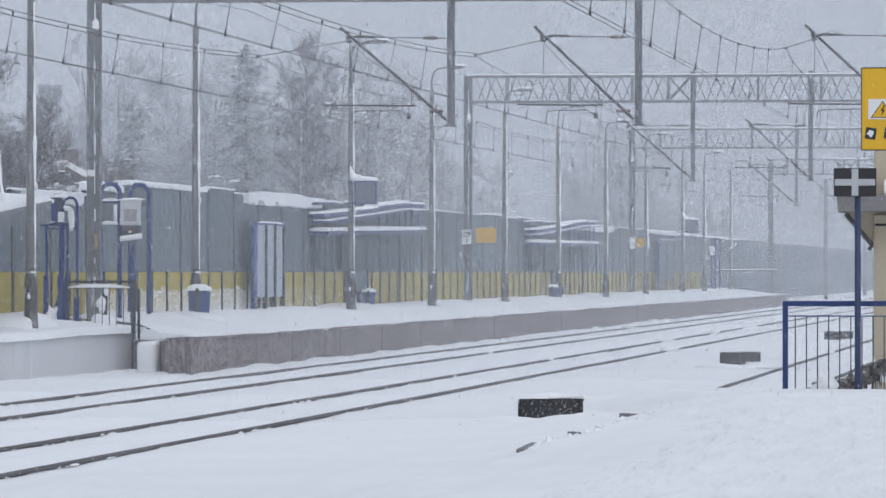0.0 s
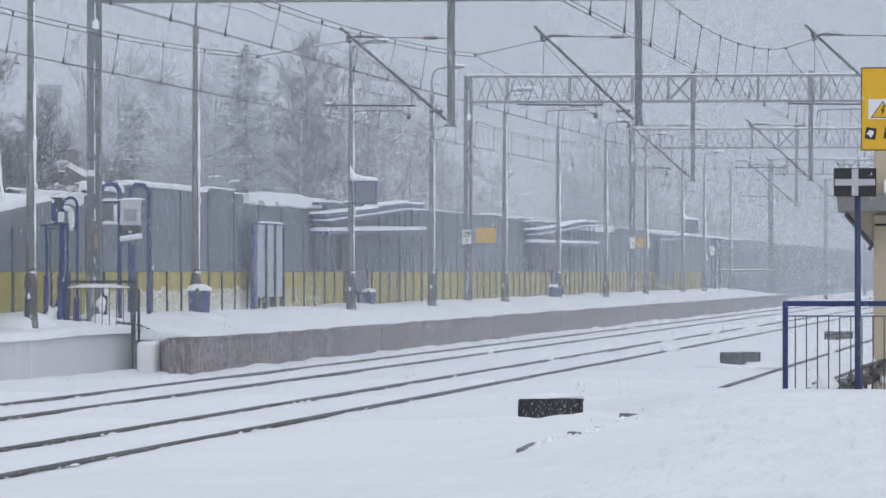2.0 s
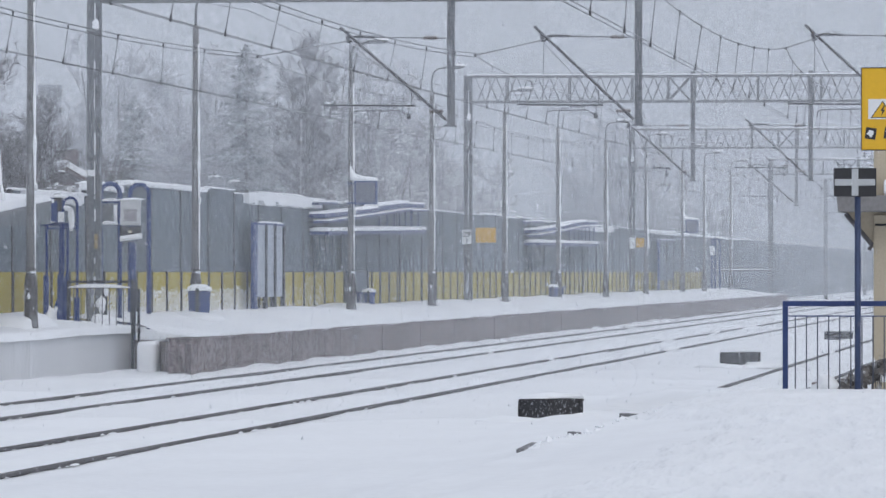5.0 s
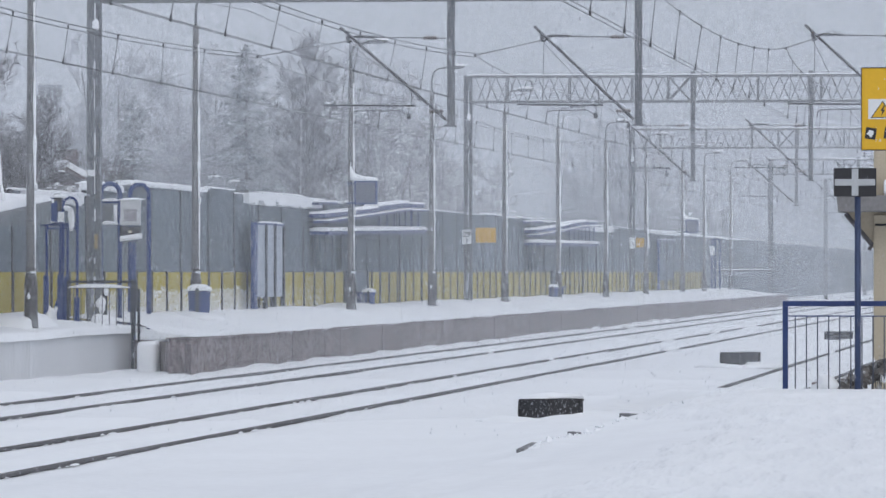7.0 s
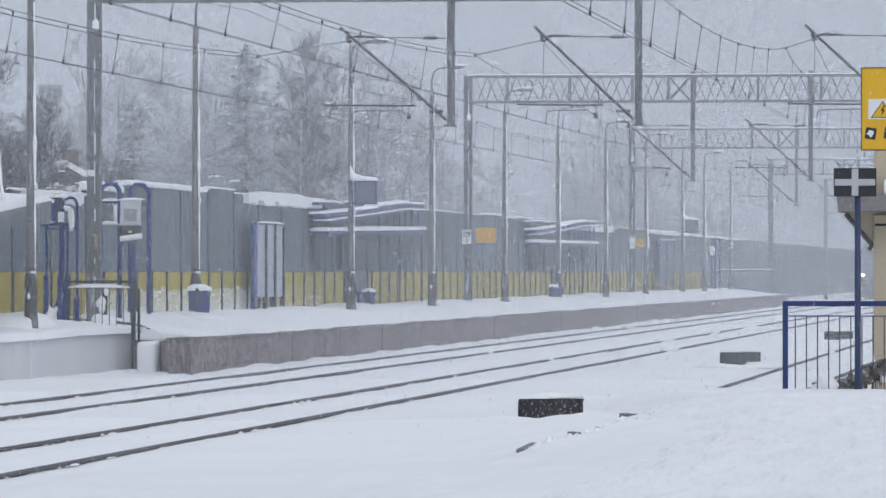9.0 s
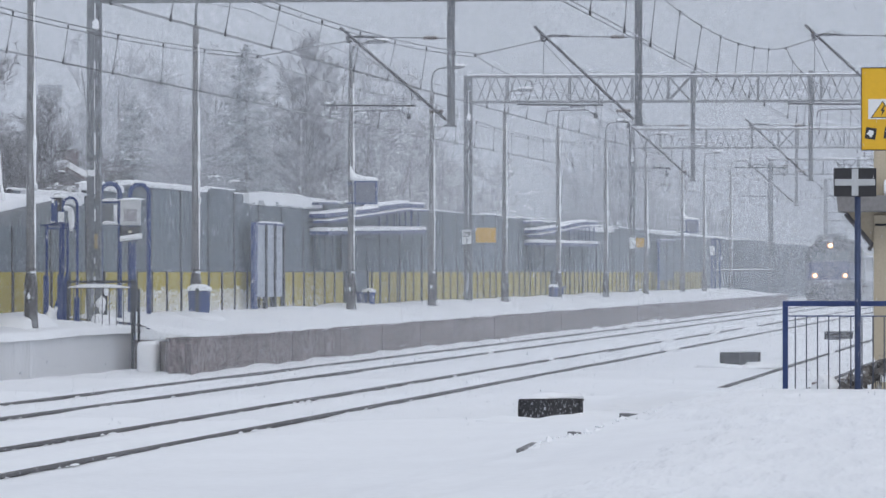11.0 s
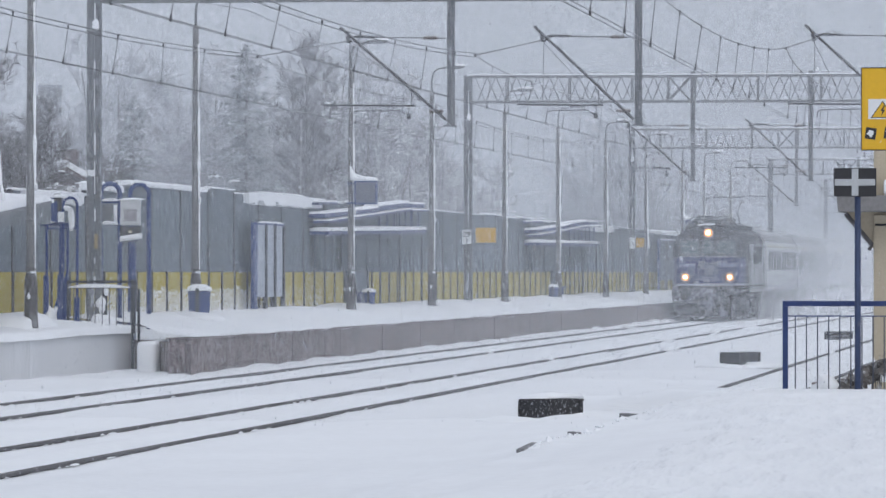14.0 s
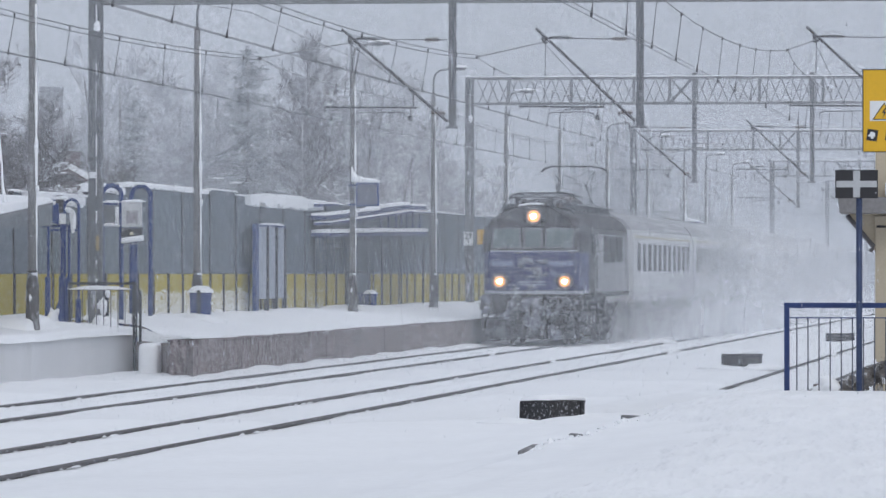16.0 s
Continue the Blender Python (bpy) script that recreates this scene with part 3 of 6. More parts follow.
# ---- things on the island platform ----
def snow_strip(g, a, b, w, h, seed=1, sag=0.25):
    """A soft ridge of snow along a line from a to b."""
    a, b = Vector(a), Vector(b)
    d = b - a
    side = Vector((0, 0, 1)).cross(d).normalized()
    n = max(4, int(d.length / 0.25))
    rings = []
    for i in range(n + 1):
        t = i / n
        e = min(1.0, 6 * min(t, 1 - t) + 0.25)
        c = a + d * t
        hh = h * e * (1 + sag * 2 * noise.noise(Vector((seed, i * 0.35, 0))))
        rings.append([tuple(c + side * (w / 2 * math.cos(q)) * (0.9 + 0.1 * e) + Vector((0, 0, hh * math.sin(q) if math.sin(q) > 0 else 0.0)))
                      for q in [math.pi * k / 6 for k in range(7)]])
    return g.loft(rings)


def bin_(at):
    p = thing("litter_bin", at, "blue steel litter bin with a snow cap", "litter bin", "platform bins")
    part("body", Geo().loft([[(r * math.cos(a), r * math.sin(a), z) for a in [2 * math.pi * k / 14 for k in range(14)]]
                             for z, r in ((0, 0.21), (0.02, 0.235), (0.5, 0.25), (0.52, 0.26), (0.58, 0.26), (0.6, 0.24))]), blue_paint, p)
    part("stand", Geo().box(-0.04, 0.04, 0.22, 0.28, -0.2, 0.65).box(-0.04, 0.04, -0.28, -0.22, -0.2, 0.65), post_paint, p)
    part("snow_cap", Geo().blob((0, 0, 0.6), (0.29, 0.29, 0.15), 2, 0.2, 6, 14, True), snow, p, smooth=True)
    part("drift", Geo().blob((0, -0.15, -0.12), (0.6, 0.9, 0.22), 5, 0.4, 5, 14, True), snow, p, smooth=True)
    return p


for s, at in zip((0.95, 0.7, 0.7), ((-19.03, 118.2, 0.93), (-20.05, 154.6, 0.92), (-19.28, 200.9, 0.93))):
    bin_(Matrix.Translation(at) @ Matrix.Diagonal((s, s, s, 1)))


def arch(w, top, r=0.05):
    """A round-topped tubular frame across x."""
    q = min(0.22, w / 2)
    pts = [(-w / 2, 0, -0.25), (-w / 2, 0, top - q)]
    pts += [(-w / 2 + q - q * math.cos(a), 0, top - q + q * math.sin(a)) for a in [math.pi / 2 * k / 5 for k in range(1, 6)]]
    pts += [(w / 2 - q + q * math.sin(a), 0, top - q + q * math.cos(a)) for a in [math.pi / 2 * k / 5 for k in range(0, 6)]]
    return Geo().tube(pts + [(w / 2, 0, -0.25)], r, 8)


# entrance frames with notices, blue tubes
frame_ = thing("entrance_frame", (-19.95, 107.0, 0.86), "blue tubular entrance frame hung with snowy notices", "gate frame", "entrance frames")
for off, w, top in ((-0.165, 0.27, 2.5), (0.165, 0.28, 2.5)):
    g = arch(w, top, 0.028)
    g.v = [(x + off, y, z) for x, y, z in g.v]
    part("arch", g, blue_paint, frame_, smooth=True)
part("post", Geo().box(0.075, 0.125, 0.05, 0.1, -0.3, 2.0), blue_paint, frame_, bevel=0.01)
part("post", Geo().box(-0.05, 0.0, 0.1, 0.15, -0.3, 2.5), blue_paint, frame_, bevel=0.01)
part("shelf", Geo().tube([(-0.45, 0.1, 1.98), (0.3, 0.1, 1.98)], 0.03, 7), blue_paint, frame_)
part("notice_box", Geo().box(-0.14, 0.0, -0.06, 0.02, 2.24, 2.58), black_paint, frame_, "dark notice box", bevel=0.01)
part("notice", Geo().box(-0.06, 0.06, -0.1, -0.07, 2.02, 2.22), white_paint, frame_, "small white notice")
part("notice", Geo().box(0.14, 0.22, -0.08, -0.05, 2.06, 2.3), white_paint, frame_, "small white notice")
part("loudspeaker", Geo().prism([(-0.2, 2.05), (-0.08, 2.0), (-0.08, 2.44), (-0.2, 2.38)], "y", -0.09, 0.1), blue_paint, frame_, "dark blue loudspeaker box", bevel=0.012)
part("crossbar", Geo().tube([(-0.3, 0, 1.9), (0.3, 0, 1.9)], 0.022, 7), blue_paint, frame_)
part("boot", Geo().box(-0.36, -0.26, -0.06, 0.06, -0.3, 0.98), blue_paint, frame_, "wider lower leg", bevel=0.015)
part("boot", Geo().box(-0.08, 0.03, -0.08, 0.08, -0.3, 1.0), blue_paint, frame_, "wider lower leg", bevel=0.015)
part("boot", Geo().box(0.26, 0.35, -0.06, 0.06, -0.3, 0.55), blue_paint, frame_, bevel=0.015)
part("brace_snow", Geo().tube([(-0.22, -0.1, 0.02), (-0.14, -0.1, 0.24), (-0.08, -0.1, 0.36)], [0.05, 0.06, 0.03], 8), snow, frame_, smooth=True)
part("brace", Geo().add([(-0.28, -0.02, 0), (0.13, -0.02, 0), (0.13, -0.02, 1.15), (-0.28, 0.04, 0), (0.13, 0.04, 0), (0.13, 0.04, 1.15)],
                        [(0, 1, 2), (3, 5, 4), (0, 3, 4, 1), (1, 4, 5, 2), (2, 5, 3, 0)]), blue_paint, frame_)
g = Geo()
snow_strip(g, (-0.2, -0.04, 2.5), (0.12, -0.04, 2.5), 0.12, 0.08, 3)
snow_strip(g, (-0.45, 0.1, 2.01), (-0.1, 0.1, 2.01), 0.1, 0.07, 4)
g.blob((0.2, 0, 2.05), (0.06, 0.05, 0.2), 5, 0.5, 6, 8).blob((0.1, -0.05, 2.3), (0.08, 0.05, 0.05), 8, 0.6, 6, 8)
g.blob((-0.2, -0.1, 0.02), (0.12, 0.3, 0.36), 6, 0.4, 5, 9, True)
part("snow_cap", g, snow, frame_, smooth=True)

frame_b = thing("entrance_frame", (-19.93, 112.3, 0.92), "blue round-topped tubular arch with snowy notice boards", "gate frame", "entrance frames")
part("arch", arch(0.40, 2.80, 0.05), blue_paint, frame_b, smooth=True)
part("crossbar", Geo().tube([(-0.2, 0, 2.42), (0.2, 0, 2.42)], 0.03, 7), blue_paint, frame_b)
part("window_plate", Geo().box(-0.16, 0.16, -0.02, 0.02, 1.98, 2.38), steel, frame_b, "dull grey plate")
g = Geo()
snow_strip(g, (-0.22, 0, 2.44), (0.2, 0, 2.44), 0.1, 0.06, 3)
snow_strip(g, (-0.2, -0.03, 1.96), (0.2, -0.03, 1.96), 0.08, 0.06, 5)
g.box(0.08, 0.15, -0.05, -0.01, 1.98, 2.36)
part("snow_cap", g, snow, frame_b, smooth=True)
frame_c = thing("entrance_frame", (-19.82, 115.2, 0.95), "blue round-topped tubular arch beside the grey barrier", "gate frame", "entrance frames")
part("arch", arch(0.40, 2.80, 0.05), blue_paint, frame_c, smooth=True)
part("snow_cap", snow_strip(Geo(), (-0.15, 0, 2.83), (0.15, 0, 2.83), 0.09, 0.05, 8), snow, frame_c, smooth=True)

board = thing("notice_board", (-19.22, 110.7, 0.9), "white notice board over a dark lamp box with snow on it", "notice board")
part("post", Geo().box(0.02, 0.09, 0.02, 0.09, -0.5, 2.0), blue_paint, board)
part("panel", Geo().box(-0.22, 0.2, -0.02, 0.03, 1.95, 2.46), surface("enamel_white", (0.56, 0.57, 0.59), 0.45, 0, 0.12, 3, 30, 0.1), board, "white enamel board", bevel=0.01)
part("picture", Geo().box(-0.13, 0.12, -0.035, -0.024, 2.03, 2.28), surface("faded_print", (0.35, 0.34, 0.36), 0.7, 0, 0.5, 18, 60, 0), board, "faded grey print")
part("lamp_box", Geo().box(-0.22, 0.2, -0.08, 0.06, 1.73, 1.93), black_paint, board, "black signal box", bevel=0.01)
part("lens", Geo().tube([(0.0, -0.1, 1.82), (0.0, -0.07, 1.82)], 0.035, 10), surface("pale_lens", (0.6, 0.55, 0.4), 0.3), board)
g = Geo()
g.loft([[(-0.2 + 0.42 * t, -0.16 + 0.24 * s, 1.62 + 0.06 * t + h) for s, h in ((0, 0), (0, 0.07), (0.3, 0.11), (0.7, 0.11), (1, 0.07), (1, 0))] for t in (0, 0.15, 0.5, 0.9, 1)])
snow_strip(g, (-0.26, 0, 2.46), (0.28, 0, 2.46), 0.1, 0.05, 9)
part("snow_cap", g, snow, board, smooth=True)
part("tray", Geo().box(-0.2, 0.2, -0.14, 0.06, 1.61, 1.63), steel, board)


bar_paint = surface("bar_paint", (0.07, 0.08, 0.11), 0.5, 0.2, 0.2, 3, 30, 0.1)


def barred_railing(name, at, width, height, material, label, group, bars, drop=0.0, frame_w=0.06, bar_r=0.008, low=0.18):
    """A railing across x from 0 to width."""
    p = thing(name, at, label, "railing", group)
    part("top_rail", Geo().box(0, width, -frame_w / 2, frame_w / 2, height - frame_w, height), material, p, bevel=0.006)
    for x in (0.0, width - frame_w):
        part("post", Geo().box(x, x + frame_w, -frame_w / 2, frame_w / 2, -drop, height - frame_w), material, p, bevel=0.006)
    part("inner_rail", Geo().box(frame_w, width - frame_w, -0.012, 0.012, height - low - 0.014, height - low), material, p)
    for k in range(bars):
        x = frame_w + (width - 2 * frame_w) * (k + 0.66) / bars
        part("bar", Geo().tube([(x, 0, 0.0), (x, 0, height - low)], bar_r, 6), bar_paint, p)
    return p


stair_rail = barred_railing("stair_railing", (-19.76, 106.5, 0.86), 1.36, 0.88, post_paint, "dark steel stair railing topped with snow", "stair railings", 9, 0.2, 0.05, 0.009, 0.14)
part("snow_cap", snow_strip(Geo(), (0.02, 0, 0.735), (1.25, 0, 0.735), 0.09, 0.07, 2), snow, stair_rail, smooth=True)
part("newel", Geo().box(1.285, 1.335, -0.06, -0.01, -0.9, 0.9), post_paint, stair_rail, "tall dark end post")
part("newel", Geo().box(1.365, 1.41, 0.2, 0.25, -0.3, 0.72), post_paint, stair_rail)

heap = thing("snow_heap", (-19.8, 105.6, 0.82), "snow-covered bollard in a heap of snow", "snow heap")
g = Geo().blob((0.5, 2.4, 0.05), (0.26, 0.6, 0.2), 3, 0.3, 5, 12, True).blob((0.46, 2.4, 0.45), (0.10, 0.1, 0.16), 7, 0.6, 7, 9).blob((0.55, 2.4, 0.7), (0.05, 0.06, 0.09), 2, 0.5, 6, 8)
part("mound", g, snow, heap, smooth=True)
part("bollard", Geo().tube([(0.52, 2.45, -0.2), (0.52, 2.45, 0.75)], 0.05, 8), post_paint, heap)
heap2 = thing("snow_heap", (-19.6, 101.0, 0.8), "rounded heap of ploughed snow", "snow heap")
g = Geo().loft([[(x, y, z + 0.03 * noise.noise(Vector((x * 3, y * 2, 4)))) for y, z in ((-1.8, -0.1), (-1.7, 0.2 * h), (-1.2, 0.34 * h), (0.6, 0.36 * h), (1.4, 0.2 * h), (1.6, -0.1))]
                for x, h in ((-0.8, 0.8), (-0.45, 0.85), (-0.2, 1.0), (0.05, 1.02), (0.2, 0.92), (0.36, 0.86), (0.43, 0.7), (0.47, 0.0))])
part("mound", g, snow, heap2, smooth=True)


# lean-to roof at the near end of the platform
shed = thing("lean_to", (-19.7, 94.0, 0), "grey lean-to shelter with a thick snow roof", "shelter")
for yy in (-9, -3, 3, 9):
    part("post", Geo().box(-0.85, -0.77, yy, yy + 0.08, 0.6, 2.15 + 0.055 * (yy + 10)), post_paint, shed)
quads = [(0, 1, 2, 3), (4, 7, 6, 5), (0, 4, 5, 1), (1, 5, 6, 2), (2, 6, 7, 3), (3, 7, 4, 0)]
part("roof", Geo().add([(-1, -10, 2.2), (0.15, -10, 2.1), (0.15, 9.8, 3.19), (-1, 9.8, 3.25), (-1, -10, 2.27), (0.15, -10, 2.18), (0.15, 9.8, 3.27), (-1, 9.8, 3.33)], quads), steel, shed)
part("fascia", Geo().prism([(-10, 1.95), (4.76, 2.72), (9.7, 2.815), (9.7, 3.185), (-10, 2.1)], "x", 0.125, 0.15), side_steel, shed, "dull grey fascia board dusted with snow")
part("snow_cover", Geo().add([(-1, -10, 2.28), (0.18, -10, 2.18), (0.18, 9.9, 3.27), (-1, 9.9, 3.33), (-0.9, -9.8, 2.62), (0.1, -9.8, 2.54), (0.12, 9.6, 3.36), (-0.9, 9.5, 3.42)], quads), snow, shed, bevel=0.03, smooth=True)
stay = thing("leaning_stay", (-19.72, 99.9, 2.9), "slender leaning pole plastered with snow", "pole")
part("pole", Geo().tube([(0.02, 0, 0.0), (-0.02, 0, 0.5), (-0.11, 0, 1.7)], 0.014, 7), post_paint, stay)
part("snow_sleeve", Geo().tube([(0.01, -0.02, 0.25), (0.0, -0.02, 0.42), (-0.03, -0.02, 0.6), (-0.05, -0.02, 1.0), (-0.09, -0.02, 1.4), (-0.12, -0.02, 1.72)], [0.06, 0.04, 0.022, 0.02, 0.024, 0.015], 8), snow, stay, smooth=True)


# timetable cases: blue uprights and pale panes
def timetable_case(y0, y1, z0, z1, panes, dim=False):
    p = thing("timetable_case", (-20.45, y0, 0), "blue-framed timetable case with pale frosted panes", "timetable case", "timetable cases")
    part("upright", Geo().box(-0.06, 0.04, -0.5, 0.0, 0.7, z1 + 0.03), blue_paint, p, bevel=0.01)
    w = (y1 - y0) / panes
    pale = surface("frosted_pane", (0.36, 0.40, 0.47), 0.35, 0, 0.12, 1.5, 15, 0.1, streak=(1, 1, 0.3))
    for k in range(panes):
        part("pane", Geo().box(-0.02, 0.01, k * w + 0.12, (k + 1) * w - 0.12, z0, z1 - 0.03), grey_panel if dim else pale, p)
        part("mullion", Geo().box(-0.05, 0.05, (k + 1) * w - 0.11, (k + 1) * w + 0.11, z0 - 0.45, z1), post_paint, p)
    part("head_rail", Geo().box(-0.05, 0.05, 0, y1 - y0, z1 - 0.03, z1 + 0.02), blue_paint, p)
    part("snow_cap", snow_strip(Geo(), (0, 0.3, z1 + 0.02), (0, y1 - y0, z1 + 0.02), 0.1, 0.05, 4), snow, p, smooth=True)
    return p


timetable_case(135.9, 140.5, 1.28, 3.11, 3)
timetable_case(266.5, 275.7, 1.5, 3.45, 2, True)


# tall barrier stretch heaped with snow
capped = thing("barrier_cap", (BARRIER_X, 0, 0), "deep ragged snow ledge along the barrier top", "snow ledge", kind="stuff")
rnd = random.Random(4)
for a, b, z, h in ((136.0, 149.2, 3.58, 0.30), (113.4, 118, 3.60, 0.16), (118.0, 129.5, 3.77, 0.1), (107, 113.2, 3.26, 0.26), (226, 243, 3.62, 0.28), (262, 282, 3.72, 0.2), (282, 330, 3.78, 0.1)):
    g = Geo()
    n = 26
    for k in range(n):
        y0, y1 = a + (b - a) * k / n, a + (b - a) * (k + 1) / n
        drop = rnd.choice((0.0, 0.05, 0.1, 0.22)) * h / 0.36 + 0.02
        g.box(0.02, 0.16, y0, y1, z + drop * 0.6, z + h * 0.98)
    snow_strip(g, (0.03, a, z + h * 0.9), (0.03, b, z + h * 0.9), 0.26, 0.06, a)
    part("ledge", g, snow, capped, smooth=False)


# shelters
shelter_blue = surface("shelter_blue", (0.006, 0.028, 0.15), 0.45, 0, 0.3, 2, 30, 0.15, mix=(0.4, 0.44, 0.52), mixat=(0.64, 0.76), mixscale=6)
shelter_glass = surface("shelter_glass", (0.06, 0.082, 0.10), 0.7, 0, 0.12, 0.8, 10, 0.05)


def slab(g, x0, x1, ya, yb, za, zb, h, inset=0.0):
    """A board along y that climbs from za to zb, h thick; the top may be drawn in for a soft edge."""
    i = inset
    return g.add([(x0, ya, za), (x1, ya, za), (x1, yb, zb), (x0, yb, zb), (x0 + i, ya + i, za + h), (x1 - i, ya + i, za + h), (x1 - i, yb - i, zb + h), (x0 + i, yb - i, zb + h)],
                 [(0, 3, 2, 1), (4, 5, 6, 7), (0, 1, 5, 4), (1, 2, 6, 5), (2, 3, 7, 6), (3, 0, 4, 7)])


def shelter(y0, y1, rise=0.2, drop=0.0, d0=0.33, d1=0.52):
    """A blue platform shelter with a long snowy canopy before a stair cover of stepped, sloping roofs; y runs along the platform."""
    p = thing("platform_shelter", (-20.42, y0, 0), "blue steel shelter with snowy canopy and sloping stair roofs", "shelter", "platform shelters")
    L = y1 - y0
    base = 2.90 + drop
    roof = part("canopy", slab(Geo(), -0.3, 0.22, 0, L, base, base + rise, 0.10), shelter_blue, p, "thin blue canopy", bevel=0.02)
    g = Geo()
    g.loft([[(x, yy, base + 0.10 + rise * yy / L + h * (1 + 0.25 * noise.noise(Vector((x, yy * 0.3, y0))))) for x, h in ((-0.3, 0), (-0.28, 0.08), (-0.1, 0.12), (0.1, 0.12), (0.22, 0.09), (0.25, 0))]
            for yy in [L * k / 20 for k in range(21)]])
    part("snow_cover", g, snow, roof, smooth=True)
    part("doorway", Geo().box(-0.3, -0.24, L * d0, L * d1, 0.8, 1.94), grey_panel, p, "grey door panels")
    part("door_frame", Geo().box(-0.3, -0.2, L * d1, L * d1 + 0.2, 0.8, 1.96).box(-0.3, -0.2, L * d0, L * d1, 1.92, 1.96), post_paint, p)
    for yy in (L * 0.52, L * 0.73, L * 0.98):
        part("post", Geo().box(0.12, 0.16, yy, yy + 0.1, 0.7, base + rise * 0.5), post_paint, p)
    for k, (a, b) in enumerate(((0.02, 0.1), (0.1, 0.17), (0.26, 0.5), (0.5, 0.72), (0.72, 0.97))):
        part("pane", Geo().box(-0.21, -0.19, L * a + 0.05, L * b - 0.05, 1.96, base - 0.02), shelter_glass, p)
        part("mullion", Geo().box(-0.22, -0.17, L * b - 0.04, L * b + 0.04, 1.9, base), post_paint, p)
    part("end_screen", Geo().box(-0.2, 0.0, 0.05, 0.09, 1.95, base - 0.02), shelter_glass, p, "dark glass end screen")
    part("bench", Geo().box(-0.12, 0.1, L * 0.35, L * 0.5, 1.28, 1.34).box(-0.08, 0.0, L * 0.37, L * 0.38, 0.8, 1.3).box(-0.08, 0.0, L * 0.47, L * 0.48, 0.8, 1.3), shelter_blue, p)
    for x, a, b, za, zb, h, sn in ((-0.02, 0.0, 0.51, 3.35, 3.63, 0.12, 0.075), (-0.02, 0.512, 0.835, 3.66, 3.86, 0.14, 0.085), (-0.06, 0.837, 1.03, 3.85, 3.89, 0.11, 0.075),
                                   (0.08, 0.0, 0.835, 3.21, 3.74, 0.07, 0.035), (0.06, 0.837, 1.11, 3.74, 3.81, 0.03, 0.03), (-0.2, 0.0, 0.172, 3.71, 3.76, 0.07, 0.055)):
        za, zb = za + drop, zb + drop * 2
        r = part("sloping_roof", slab(Geo(), x - 0.3, x + 0.15, a * L, b * L, za, zb, h), shelter_blue, p, "tilted dark blue roof")
        part("snow_cover", slab(Geo(), x - 0.3, x + 0.17, a * L, b * L, za + h + 0.002, zb + h + 0.002, sn * 0.75, 0.03), snow, r)
    for q in (0.52, 0.60, 0.68, 0.735, 0.80, 0.865, 0.945):
        part("roof_post", Geo().box(0.1, 0.14, q * L, q * L + 0.12, base + 0.1 + rise * q, 3.21 + drop + 0.53 * min(q / 0.835, 1)), shelter_blue, p)


shelter(147.3, 169.4)
shelter(204.6, 230.5, 0.08, 0.0, 0.40, 0.52)


# clocks on lamp posts
def clock(at):
    p = thing("platform_clock", at, "square blue-framed platform clock under a snow crust", "clock", "platform clocks")
    part("case", Geo().box(-0.3, 0.3, -0.08, 0.08, -0.31, 0.31), blue_paint, p, bevel=0.015)
    face = part("face", Geo().box(-0.255, 0.255, -0.092, -0.083, -0.265, 0.265), surface("clock_face", (0.15, 0.16, 0.21), 0.3, 0, 0.08, 2, 20, 0), p, "pale grey clock face")
    for k in range(12):
        a = math.pi / 6 * k
        part("mark", Geo().bar((0.18 * math.sin(a), -0.096, 0.18 * math.cos(a)), (0.22 * math.sin(a), -0.096, 0.22 * math.cos(a)), 0.014, 0.006), black_paint, face)
    part("pointer", Geo().bar((0, -0.1, 0), (0.03, -0.1, 0.17), 0.02, 0.006), black_paint, face)
    part("pointer", Geo().bar((0, -0.1, 0), (-0.07, -0.1, -0.10), 0.024, 0.006), black_paint, face)
    part("bracket", Geo().box(-0.5, -0.28, -0.03, 0.03, -0.29, -0.25).box(-0.5, -0.28, -0.03, 0.03, 0.22, 0.26), blue_paint, p)
    g = Geo().loft([[(x, yy, z + hh) for yy, hh in ((-0.1, 0), (-0.1, h * 0.7), (0, h), (0.1, h * 0.7), (0.1, 0))] for x, z, h in
                    ((-0.42, 0.33, 0.42), (-0.36, 0.33, 0.28), (-0.25, 0.32, 0.17), (-0.05, 0.31, 0.12), (0.2, 0.31, 0.10), (0.31, 0.31, 0.05))])
    part("snow_cap", g, snow, p, smooth=True)
    return p


clock(Matrix.Translation((-18.78, 144.2, 3.99)))
clock(Matrix.Translation((-18.73, 264.6, 4.10)))


# plates on portal masts
def plate(name, x0, x1, y, z0, z1, material, label, category, bars=()):
    p = thing(name, ((x0 + x1) / 2, y, z0), label, category, "mast plates")
    w = (x1 - x0) / 2
    part("sheet", Geo().box(-w, w, -0.012, 0.012, 0, z1 - z0), material, p, bevel=0.004)
    part("clip", Geo().box(-w * 0.9, w * 0.9, 0.012, 0.1, (z1 - z0) * 0.45, (z1 - z0) * 0.55), steel, p)
    for bx0, bx1, bz0, bz1 in bars:
        part("mark", Geo().box(bx0, bx1, -0.016, -0.0125, bz0, bz1), black_paint, p)
    return p


